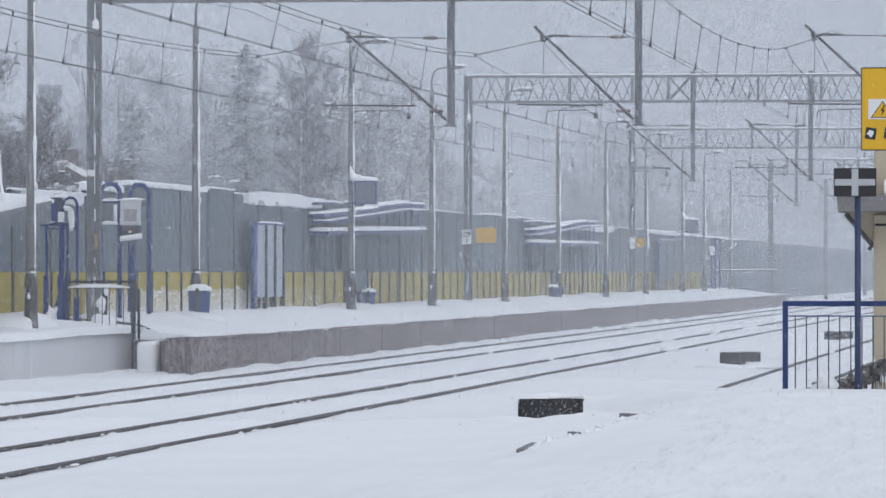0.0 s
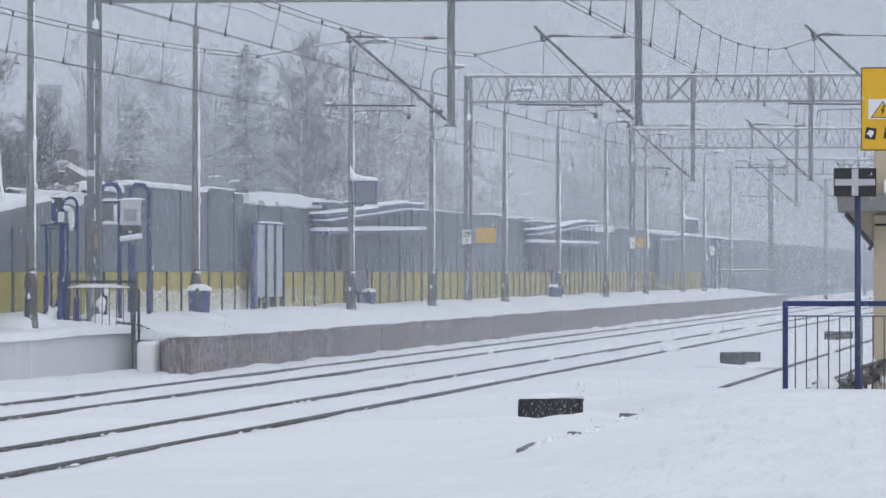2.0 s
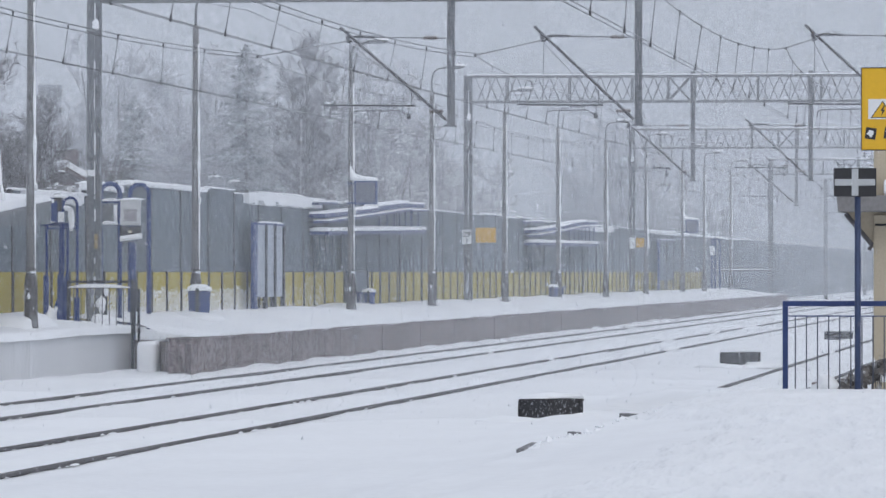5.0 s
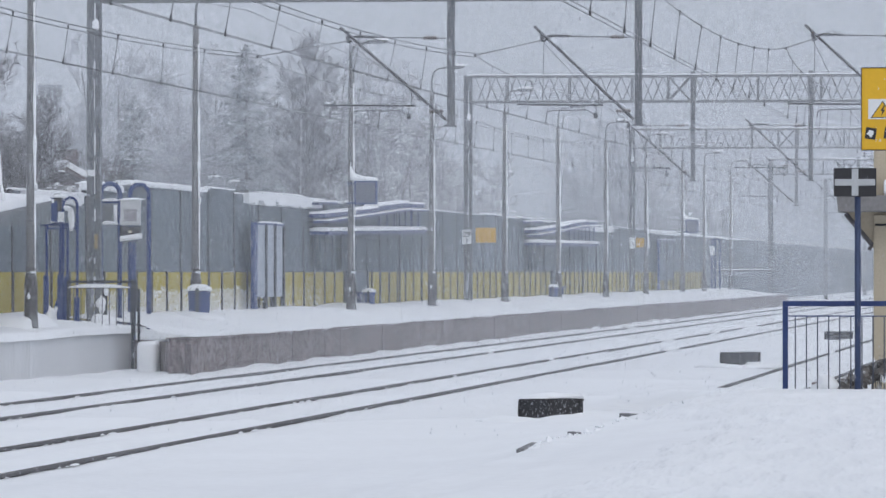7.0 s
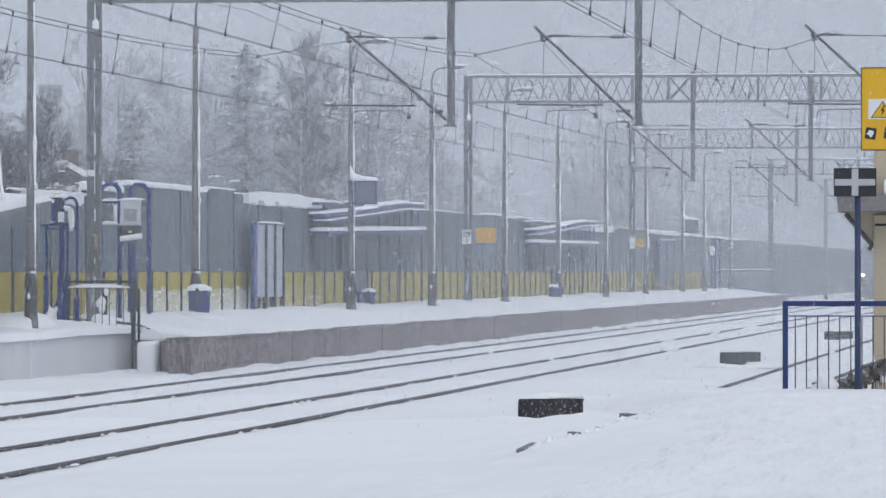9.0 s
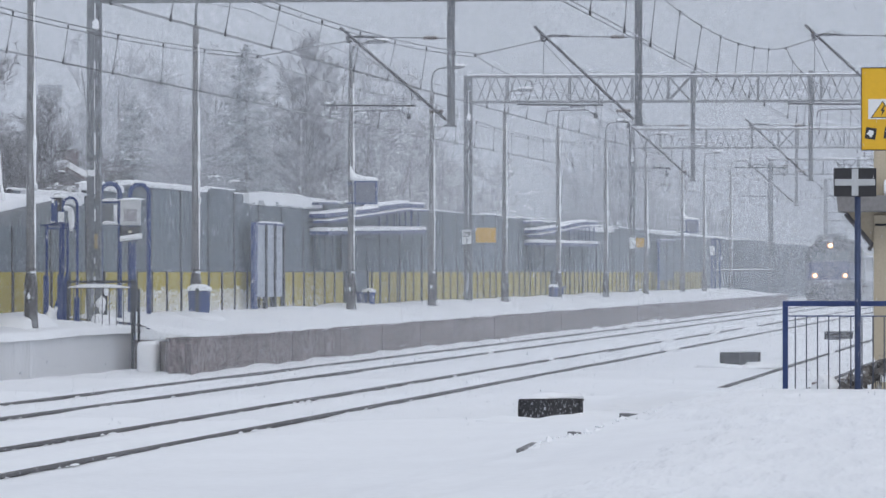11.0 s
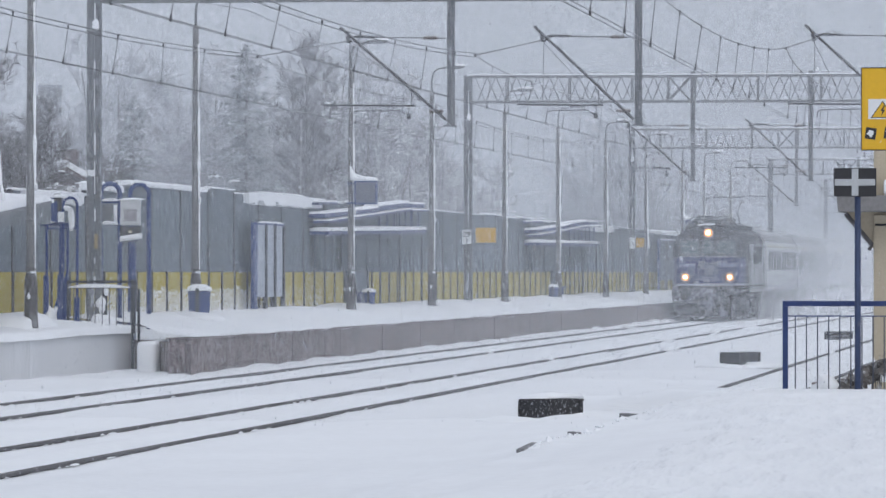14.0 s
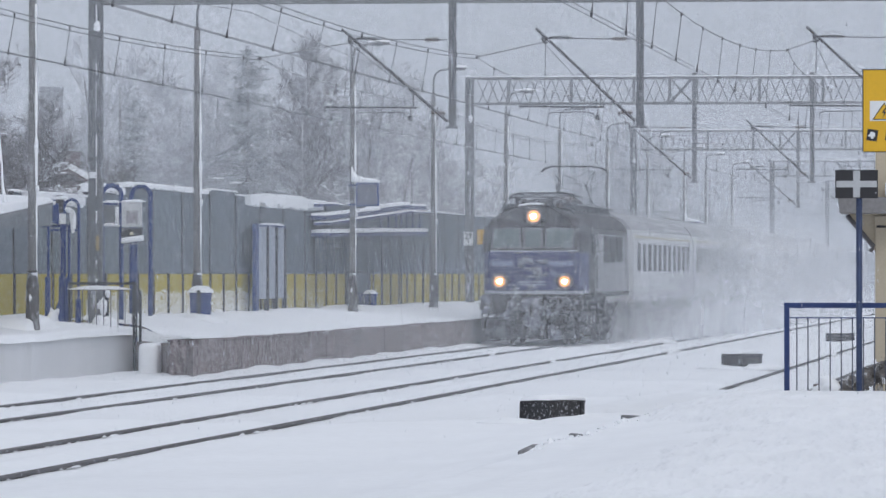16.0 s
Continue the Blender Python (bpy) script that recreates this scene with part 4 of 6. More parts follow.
orange = surface("faded_orange", (0.62, 0.36, 0.03), 0.6, 0, 0.12, 4, 20, 0.1, mix=(0.55, 0.42, 0.15))
km = plate("distance_plate", -20.1, -19.8, 178.48, 2.82, 3.27, white_paint, "small white distance plate with dark figures", "sign")
for text, z, size in (("29", 0.225, 0.25), ("1", 0.035, 0.21)):
    cu = bpy.data.curves.new("figures", "FONT")
    cu.body, cu.size, cu.extrude, cu.align_x, cu.offset = text, size, 0.002, "CENTER", 0.004
    tmp = bpy.data.objects.new("figures", cu)
    me = bpy.data.meshes.new_from_object(tmp)
    bpy.data.objects.remove(tmp)
    part("figures", me, black_paint, km, at=pose(0, -0.0165, z, 90, 0, 0))
plate("mast_tag", -20.18, -20.02, 111.08, 3.85, 3.98, white_paint, "small white tag on the steel mast", "tag")
plate("mast_tag", -20.04, -19.97, 111.08, 2.38, 2.68, surface("tan_paint", (0.35, 0.27, 0.15)), "narrow tan tag on the steel mast", "tag")
plate("notice_plate", -19.66, -19.0, 178.48, 2.86, 3.34, orange, "faded orange notice plate on the mast", "sign")
plate("notice_plate", -19.86, -19.5, 245.4, 3.0, 3.42, orange, "faded orange notice plate on the mast", "sign")
plate("distance_plate", -20.15, -19.9, 245.4, 2.95, 3.45, white_paint, "small white plate edged with snow", "sign")
plate("distance_plate", -19.45, -19.25, 245.4, 2.95, 3.45, white_paint, "small white plate edged with snow", "sign")

far_rail = barred_railing("end_railing", (-20.2, 303.0, 0.9), 3.2, 1.12, post_paint, "thin steel end railing lined with snow", "stair railings", 5, 0.3, 0.05, 0.012, 0.5)
part("snow_cap", snow_strip(Geo(), (0, 0, 1.12), (3.2, 0, 1.12), 0.1, 0.06, 6), snow, far_rail, smooth=True)
gate2 = thing("entrance_frame", (-19.75, 297.0, 0.9), "far blue tubular arch with a white notice", "gate frame", "entrance frames")
part("arch", arch(0.42, 2.8, 0.05), blue_paint, gate2)
part("post", Geo().box(-0.1, 0.0, 0.1, 0.2, -0.2, 2.7), blue_paint, gate2)
part("notice", Geo().box(-0.3, -0.05, -0.08, -0.04, 1.9, 2.4), white_paint, gate2)


# ---- near side: boxes by the track, railing, signs, pavilion ----
def track_box(x, y, sunk):
    p = thing("track_box", pose(x, y, -0.08 + sunk, 0, 0, -34), "black ribbed track-side box with a snow lid", "equipment box", "track-side boxes")
    body = part("body", Geo().box(-0.24, 0.24, -0.36, 0.36, 0, 0.31), rock_box, p, bevel=0.012)
    for k in (0, 5):
        part("rib", Geo().box(-0.24 + 0.096 * k - 0.008, -0.24 + 0.096 * k + 0.008, -0.375, -0.36, 0.02, 0.30), rock_box, body)
        part("rib", Geo().box(0.24, 0.252, -0.33 + 0.12 * k - 0.008, -0.33 + 0.12 * k + 0.008, 0.02, 0.30), rock_box, body)
    part("lid", Geo().box(-0.247, 0.247, -0.37, 0.37, 0.30, 0.325), rock_box, p, bevel=0.008)
    g = Geo().loft([[(x, yy, 0.336 + h * w) for x, w in ((-0.25, 0), (-0.22, 0.8), (0, 1), (0.22, 0.8), (0.25, 0))] for yy, h in ((-0.37, 0.0), (-0.33, 0.05), (0, 0.07), (0.33, 0.05), (0.37, 0.0))])
    part("snow_cover", g, snow, p, smooth=True)
    d = Geo().blob((-0.1, -0.62, 0.0), (0.6, 0.34, 0.10), y, 0.4, 5, 14, True).blob((0.42, 0.1, 0.0), (0.32, 0.6, 0.13), y + 3, 0.4, 5, 14, True)
    part("drift", d, snow, p, smooth=True)
    return p


rock_box = surface("black_plastic", (0.03, 0.03, 0.034), 0.6, 0, 0.4, 3, 30, 0.4, mix=(0.42, 0.44, 0.48), mixat=(0.54, 0.66), mixscale=22)
for x, y, sunk in ((-6.84, 71.0, 0.025), (-6.98, 112.6, 0.03), (-7.02, 158.6, -0.04)):
    track_box(x, y, sunk)

barred_railing("platform_railing", (-3.73, 68.55, 0.345), 2.6, 1.2, surface("railing_blue", (0.017, 0.04, 0.145), 0.45, 0, 0.35, 3, 30, 0.15, mix=(0.25, 0.29, 0.4), mixat=(0.6, 0.75), mixscale=12), "royal blue steel railing at the platform end", "platform railings", 18, 0.5, 0.066, 0.0085, 0.18)

dull_white = surface("dull_white", (0.46, 0.48, 0.50), 0.7, 0, 0.15, 3, 30, 0.1)
cross = thing("track_sign", (-2.82, 68.2, 0.3), "black square track sign with a white cross", "sign")
part("pole", Geo().tube([(0.03, 0.03, -0.3), (0.03, 0.03, 2.6)], 0.038, 12), surface("grey_blue_pole", (0.04, 0.062, 0.135), 0.55, 0.1, 0.35, 3, 30, 0.2, mix=(0.2, 0.22, 0.27), mixat=(0.6, 0.76), mixscale=9), cross, smooth=True)
pl = part("plate", Geo().box(-0.262, 0.262, -0.02, 0.0, 2.53, 2.88), black_paint, cross, bevel=0.004)
part("cross_bar", Geo().box(-0.248, 0.248, -0.026, -0.0215, 2.665, 2.745), dull_white, pl)
part("cross_bar", Geo().box(-0.042, 0.042, -0.03, -0.0265, 2.54, 2.87), dull_white, pl)

warn = thing("warning_sign", (-2.2, 68.0, 0.3), "large yellow warning sign with a lightning triangle", "sign")
part("pole", Geo().tube([(0.15, 0.1, -0.3), (0.15, 0.1, 4.0)], 0.05, 10), steel, warn)
pl = part("plate", Geo().box(-0.53, 0.75, -0.02, 0.02, 3.1, 4.1), sign_yellow, warn, bevel=0.006)
part("border", Geo().box(-0.54, -0.53, -0.025, 0.025, 3.095, 4.105).box(-0.54, 0.76, -0.025, 0.025, 4.1, 4.11).box(-0.54, 0.76, -0.025, 0.025, 3.09, 3.1), black_paint, pl)
part("white_field", Geo().box(-0.45, -0.10, -0.026, -0.021, 3.475, 3.72), white_paint, pl)
part("triangle", Geo().prism([(-0.42, 3.49), (-0.13, 3.49), (-0.275, 3.70)], "y", -0.031, -0.0265), black_paint, pl)
part("triangle_field", Geo().prism([(-0.40, 3.50), (-0.15, 3.50), (-0.275, 3.68)], "y", -0.035, -0.0315), sign_yellow, pl)
part("lightning", Geo().prism([(-0.26, 3.64), (-0.30, 3.575), (-0.275, 3.57), (-0.295, 3.51), (-0.245, 3.585), (-0.27, 3.59), (-0.24, 3.635)], "y", -0.039, -0.0355), black_paint, pl)
for x in (-0.42, -0.19):
    st = part("sticker", Geo().box(-0.065, 0.065, -0.026, -0.021, -0.07, 0.07), black_paint, pl, "dark sticker", at=pose(x, 0, 3.30, 0, 8, 0))
    part("sticker_print", Geo().blob((0, -0.0275, 0.0), (0.04, 0.002, 0.035), x * 9, 0.8, 5, 9), white_paint, st)

# plastered pavilion on the near platform
pav = thing("pavilion", (-2.74, 72.0, -0.1), "cream plastered pavilion with a projecting concrete canopy", "building")
part("wall", Geo().box(0, 3.2, 0, 9, -0.2, 2.75).box(0.0, 3.2, 0.1, 9, 2.98, 3.65), plaster, pav, bevel=0.015)
part("canopy", Geo().add([(-0.44, -0.5, 2.78), (3.4, -0.5, 2.78), (3.4, 9.4, 2.78), (-0.44, 9.4, 2.78), (-0.46, -0.52, 2.99), (3.4, -0.52, 2.99), (3.4, 9.4, 2.99), (-0.46, 9.4, 2.99)],
                         [(0, 1, 2, 3), (4, 7, 6, 5), (0, 4, 5, 1), (1, 5, 6, 2), (2, 6, 7, 3), (3, 7, 4, 0)]), surface("canopy_concrete", (0.25, 0.245, 0.25), 0.9, 0, 0.2, 1, 20, 0.4), pav, "grey concrete canopy slab", bevel=0.015)
part("soffit", Geo().prism([(-0.36, 2.79), (3.2, 2.79), (3.2, 2.3), (0.0, 2.3)], "y", 0.05, 9), plaster, pav)
part("gutter_pipe", Geo().tube([(-0.36, -0.05, 2.76), (-0.02, -0.05, 2.36), (-0.06, -0.05, 2.29)], 0.032, 8), rail_steel, pav, "rusty drain pipe")
part("snow_cover", Geo().box(0.15, 3.4, -0.5, 0.1, 2.99, 3.2), snow, pav, bevel=0.04, smooth=True)
part("vent", Geo().box(0.02, 0.3, -0.01, 0.0, 2.60, 2.63), black_paint, pav)

rub = thing("rubble_heap", (-2.93, 70.6, 0.05), "dark frozen rubble and brush dusted with snow", "rubble")
rnd = random.Random(7)
for k in range(20):
    t = rnd.random()
    part("stone", Geo().blob((-0.12 + 0.5 * t, rnd.uniform(-0.2, 0.3), 0.34 + 0.36 * t * rnd.uniform(0.5, 1.1)), (rnd.uniform(0.05, 0.13), 0.12, rnd.uniform(0.06, 0.13)), k, 1.1, 7, 9), rock, rub)
g = Geo()
for k in range(40):
    x = rnd.uniform(-0.15, 0.35)
    g.tube([(x, 0, 0.3), (x + rnd.uniform(-0.1, 0.1), rnd.uniform(-0.1, 0.1), 0.48 + 0.5 * max(0, x + 0.2) * rnd.uniform(0.7, 1.2))], [0.008, 0.003], 4)
part("twigs", g, rock, rub)
part("snow_cover", Geo().blob((-0.36, 0, 0.33), (0.2, 0.25, 0.18), 5, 0.5, 7, 11, True), snow, rub, smooth=True)
part("snow_cover", Geo().blob((0.26, 0.2, 0.45), (0.12, 0.12, 0.3), 6, 0.6, 7, 11, True), snow, rub, smooth=True)
stub = thing("concrete_stub", (-3.42, 70.6, 0.2), "small concrete stub poking from the snow", "stub")
part("block", Geo().box(-0.05, 0.06, -0.05, 0.05, -0.3, 0.30), concrete, stub, bevel=0.01)

# rail clips and bits showing through the near snow
worn_grey = surface("worn_grey", (0.20, 0.20, 0.21), 0.8, 0, 0.35, 5, 40, 0.4, mix=(0.6, 0.62, 0.66), mixat=(0.55, 0.68), mixscale=10)
for x, y, l, r in ((-5.43, 53.9, 2.0, 2), (-5.4, 58.6, 0.3, 20), (-5.4, 66.2, 0.6, 30)):
    bit = thing("rail_piece", pose(x, y, 0.18, 0, 0, r), "short length of dark rail showing through the snow", "rail", "rail pieces")
    part("bar", Geo().box(-0.04, 0.04, -l / 2, l / 2, -0.06, 0.025), worn_grey, bit, bevel=0.012)
    part("snow_rim", Geo().blob((0.12, 0, -0.1), (0.12, l * 0.6, 0.12), y, 0.5, 5, 10, True), snow, bit, smooth=True)
rnd = random.Random(31)
crumbs = thing("snow_crumbs", (0, 0, 0.14), "broken crusts of snow thrown along the platform edge", "snow", kind="stuff")
g = Geo()
for k in range(40):
    t = rnd.random()
    y = 52.5 + 15.0 * t
    x = -5.28 + 0.10 * t + rnd.gauss(0, 0.07)
    r = rnd.uniform(0.012, 0.05)
    g.blob((x, y, max(near_height(x, y), ground_height(x, y)) - 0.148), (r, r * rnd.uniform(1.0, 4.0), r * rnd.uniform(0.5, 1.0)), k, 0.9, 3, 7, True)
part("crust", g, snow, crumbs)


# ---- trees and houses behind the barrier ----
bark = surface("frosted_bark", (0.20, 0.19, 0.20), 0.9, 0, 0.3, 1.5, 20, 0.3, mix=(0.5, 0.52, 0.55), mixat=(0.55, 0.7), mixscale=2.5)
twig = surface("frosted_twig", (0.30, 0.295, 0.315), 0.9, 0, 0.3, 0.5, 12, 0, mix=(0.66, 0.68, 0.72), mixat=(0.40, 0.62), mixscale=0.9)
larch_twig = surface("larch_twig", (0.19, 0.18, 0.2), 0.9, 0, 0.3, 0.5, 12, 0, mix=(0.45, 0.47, 0.52), mixat=(0.5, 0.72), mixscale=0.9)
white_twig = surface("snowy_twig", (0.26, 0.25, 0.26), 0.9, 0, 0.3, 0.5, 12, 0, mix=(0.75, 0.77, 0.8), mixat=(0.40, 0.58), mixscale=1.3)
dark_twig = surface("dark_twig", (0.105, 0.092, 0.095), 0.9, 0, 0.3, 0.5, 12, 0, mix=(0.5, 0.52, 0.55), mixat=(0.56, 0.7), mixscale=1.6)
needle = surface("snowy_needles", (0.17, 0.185, 0.20), 0.9, 0, 0.3, 1.0, 14, 0, mix=(0.62, 0.65, 0.69), mixat=(0.44, 0.62), mixscale=2.6)


def bare_tree(seed, height, spread, levels=(16, 9, 7, 5), snowy=0, thick=1.0, low=0.25, reach=0.42):
    """Trunk with limbs that fork four times into fine twigs."""
    rnd = random.Random(seed)
    trunk, crown, pads = Geo(), Geo(), Geo()
    share = (1.0, reach, 0.52, 0.50, 0.52)

    def grow(p, d, length, r, level):
        pts, rs = [p.copy()], [r]
        n = (6, 4, 3, 2, 1)[level]
        bend = (0.05, 0.16, 0.24, 0.28, 0.2)[level]
        for k in range(n):
            d = (d + Vector((rnd.gauss(0, bend), rnd.gauss(0, bend), rnd.gauss(0.05, bend * 0.6)))).normalized()
            pts.append(pts[-1] + d * (length / n))
            rs.append(r * (1 - 0.8 * (k + 1) / n) + 0.003)
        (trunk if level == 0 else crown).tube(pts, rs, 6 if level == 0 else 3, cap=False)
        if snowy and level in (2, 3) and rnd.random() < snowy:
            q = pts[1]
            pads.blob((q.x, q.y, q.z + 0.015), (length * 0.15, length * 0.15, 0.025 + 0.025 * rnd.random()), rnd.random() * 90, 0.6, 3, 6, True)
        if level >= len(levels):
            return
        for k in range(levels[level]):
            t = rnd.uniform(low if level == 0 else 0.12, 1.0)
            i = min(n - 1, int(t * n))
            q = pts[i].lerp(pts[i + 1], t * n - i)
            a = rnd.uniform(0, 6.283)
            lean = rnd.uniform(0.55, 1.05) * spread
            nd = (d * (1.0 - 0.35 * lean) + Vector((math.cos(a) * lean, math.sin(a) * lean, rnd.uniform(-0.25, 0.4)))).normalized()
            taper = 1.25 - 0.85 * t if level == 0 else 1.1 - 0.3 * t
            grow(q, nd, length * share[level + 1] * rnd.uniform(0.7, 1.25) * taper, rs[i] * 0.43 + 0.0025, level + 1)

    grow(Vector((0, 0, -0.3)), Vector((0, 0, 1)), height, height * 0.011 * thick, 0)
    return trunk, crown, pads


def conifer(seed, height, wide, tuft, snowy):
    """A conifer: whorls of drooping branches with rows of side shoots; tuft is how thick the shoots are."""
    rnd = random.Random(seed)
    trunk, crown, pads = Geo(), Geo(), Geo()
    trunk.tube([(0, 0, -0.3), (0, 0, height * 0.6), (0, 0, height)], [height * 0.014, height * 0.007, 0.012], 7)
    z = height * 0.3
    while z < height * 0.995:
        d = height - z
        reach = wide * (0.06 + 0.85 * (1 - math.exp(-d / 1.1)) + 0.10 * d)
        for k in range(7):
            a = k * 0.898 + rnd.uniform(-0.4, 0.4) + z * 5
            r = reach * rnd.choice((0.45, 0.7, 0.8, 0.9, 1.0, 1.2)) * rnd.uniform(0.85, 1.1)
            z1 = z + rnd.uniform(-0.25, 0.25)
            sag = rnd.uniform(-0.35, 0.5) if d > 1.2 else rnd.uniform(-0.6, 0.15)
            mid = Vector((math.cos(a) * r * 0.55, math.sin(a) * r * 0.55, z1 + 0.04 - sag * r * 0.35))
            tip = Vector((math.cos(a) * r, math.sin(a) * r, z1 - sag * r + 0.08 * r))
            crown.tube([(0, 0, z1), mid, tip], [0.022, 0.014, 0.005], 3, cap=False)
            n = 4 + int(7 * min(1.0, r))
            for q in range(n):
                t = 0.15 + 0.85 * (q + rnd.random()) / n
                c = Vector((0, 0, z1)).lerp(mid, t / 0.55) if t < 0.55 else mid.lerp(tip, (t - 0.55) / 0.45)
                for side in (-1, 1):
                    b = a + side * rnd.uniform(0.5, 1.3)
                    l = (0.10 + 0.26 * r * (1.1 - t)) * rnd.uniform(0.6, 1.3)
                    e = c + Vector((math.cos(b) * l, math.sin(b) * l, -l * rnd.uniform(0.1, 0.9)))
                    crown.tube([c, e], [tuft, tuft * 0.3], 3, cap=False)
            if rnd.random() < snowy:
                c = mid.lerp(tip, rnd.uniform(0.1, 0.9))
                pads.blob((c.x, c.y, c.z + 0.03), (0.06 + r * 0.12, 0.06 + r * 0.12, 0.05), rnd.random() * 50, 0.9, 3, 7, True)
        z += rnd.uniform(0.17, 0.25)
    return trunk, crown, pads


def plant(kind, label, geos, crown_mat, at):
    p = thing(kind, at, label, "tree", "trees behind the barrier")
    part("trunk", geos[0], bark, p, smooth=True)
    part("crown", geos[1], crown_mat, p)
    if geos[2].v:
        part("snow_pads", geos[2], snow, p, smooth=True)
    return p


bare = "bare frosted tree behind the grey barrier"
kinds = [plant("bare_tree", bare, bare_tree(1, 9.6, 0.8), twig, (-39.6, 225, 0.2)),
         plant("bare_tree", bare, bare_tree(2, 9.4, 0.62, (20, 9, 7, 4), reach=0.34), twig, (-27.3, 206, 0.2)),
         plant("bare_tree", "snow-laden spreading tree behind the shelters", bare_tree(3, 6.6, 0.95, (14, 8, 6, 5), 0.16), white_twig, (-25.2, 200, 0.2)),
         plant("bare_tree", "dark many-branched bare tree near the platform", bare_tree(4, 7.0, 1.0, (18, 9, 6, 5), 0.03, 1.4, 0.15, 0.44), dark_twig, (-29.4, 142, 0.2)),
         plant("larch_tree", "dense bare tree with fine frosted shoots", bare_tree(6, 10.1, 0.75, (30, 9, 6, 5), 0.0, 1.0, 0.2, 0.27), larch_twig, (-28.6, 203, 0.2))]
fir = plant("spruce_tree", "tall spruce loaded with snow", conifer(5, 9.9, 1.06, 0.017, 0.02), needle, (-30.3, 199, 0.2))
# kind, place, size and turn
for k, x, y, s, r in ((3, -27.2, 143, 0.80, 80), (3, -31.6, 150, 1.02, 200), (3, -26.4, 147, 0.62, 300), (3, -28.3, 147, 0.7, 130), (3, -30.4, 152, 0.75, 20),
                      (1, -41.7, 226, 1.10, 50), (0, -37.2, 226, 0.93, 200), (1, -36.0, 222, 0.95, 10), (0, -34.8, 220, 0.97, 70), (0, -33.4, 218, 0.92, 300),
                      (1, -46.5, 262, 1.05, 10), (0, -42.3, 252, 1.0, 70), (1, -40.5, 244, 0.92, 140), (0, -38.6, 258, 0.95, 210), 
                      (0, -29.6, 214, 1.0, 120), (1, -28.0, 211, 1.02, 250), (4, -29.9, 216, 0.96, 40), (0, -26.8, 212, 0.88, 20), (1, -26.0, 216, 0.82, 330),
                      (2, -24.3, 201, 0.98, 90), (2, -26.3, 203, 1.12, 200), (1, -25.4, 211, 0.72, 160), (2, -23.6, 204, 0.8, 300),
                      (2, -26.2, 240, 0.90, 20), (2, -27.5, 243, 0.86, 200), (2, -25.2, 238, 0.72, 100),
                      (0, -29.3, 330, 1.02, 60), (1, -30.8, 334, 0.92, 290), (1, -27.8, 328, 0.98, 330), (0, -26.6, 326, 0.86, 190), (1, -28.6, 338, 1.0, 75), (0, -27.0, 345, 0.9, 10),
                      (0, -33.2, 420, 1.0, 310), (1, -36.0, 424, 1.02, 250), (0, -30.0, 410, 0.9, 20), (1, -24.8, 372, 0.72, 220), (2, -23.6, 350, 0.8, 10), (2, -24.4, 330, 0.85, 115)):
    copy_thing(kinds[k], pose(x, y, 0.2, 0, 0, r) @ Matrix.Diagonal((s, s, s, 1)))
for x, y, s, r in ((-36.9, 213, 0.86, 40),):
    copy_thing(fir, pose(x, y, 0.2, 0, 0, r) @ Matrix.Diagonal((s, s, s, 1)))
for x, y, z, r in ((-27.07, 190, 7.2, 0.022), (-24.6, 194, 6.2, 0.016)):
    birch = thing("birch_tree", (x, y, 0.2), "slim pale birch trunk with a few snowy twigs", "tree", "birches behind the barrier")
    part("trunk", Geo().tube([(0, 0, -0.3), (0.03, 0, z * 0.5), (0.06, 0, z - 0.2)], [r * 1.3, r, r * 0.5], 8), white_twig, birch, smooth=True)
    rnd = random.Random(int(y))
    g = Geo()
    for k in range(26):
        h = rnd.uniform(0.55, 0.97) * z
        a = rnd.uniform(0, 6.28)
        l = rnd.uniform(0.2, 0.6)
        g.tube([(0.05, 0, h), (0.05 + math.cos(a) * l * 0.6, math.sin(a) * l * 0.6, h + l * 0.5), (0.05 + math.cos(a) * l, math.sin(a) * l, h + l * 0.6)], [0.009, 0.006, 0.003], 3)
    part("twigs", g, twig, birch)

brick = surface("old_brick", (0.115, 0.088, 0.09), 0.9, 0, 0.25, 2, 30, 0.3)


def cottage(x, y, w, d, eave, ridge, turn):
    p = thing("house", pose(x, y, 0.2, 0, 0, turn), "small brick house with a snow-covered gable roof", "house", "houses behind the barrier")
    part("wall", Geo().prism([(-w / 2, 0), (w / 2, 0), (w / 2, eave), (0, ridge - 0.15), (-w / 2, eave)], "y", -d / 2, d / 2), brick, p)
    for s in (-1, 1):
        part("roof", Geo().prism([(0, ridge), (s * (w / 2 + 0.35), eave - 0.25), (s * (w / 2 + 0.35), eave - 0.12), (0, ridge + 0.14)], "y", -d / 2 - 0.3, d / 2 + 0.3), brick, p)
        part("snow_cover", Geo().prism([(0, ridge + 0.145), (s * (w / 2 + 0.3), eave - 0.09), (s * (w / 2 + 0.2), eave + 0.12), (0, ridge + 0.36)], "y", -d / 2 - 0.25, d / 2 + 0.25), snow, p)
        win = part("window", Geo().box(s * w / 4 - 0.45, s * w / 4 + 0.45, -d / 2 - 0.03, -d / 2 + 0.02, 1.0, 2.2), white_paint, p)
        part("pane", Geo().box(s * w / 4 - 0.38, s * w / 4 + 0.38, -d / 2 - 0.045, -d / 2 - 0.032, 1.06, 2.14), glass_dark, win)
    part("chimney", Geo().box(0.6, 1.1, -0.25, 0.25, ridge - 0.4, ridge + 0.8), brick, p, bevel=0.02)
    return p


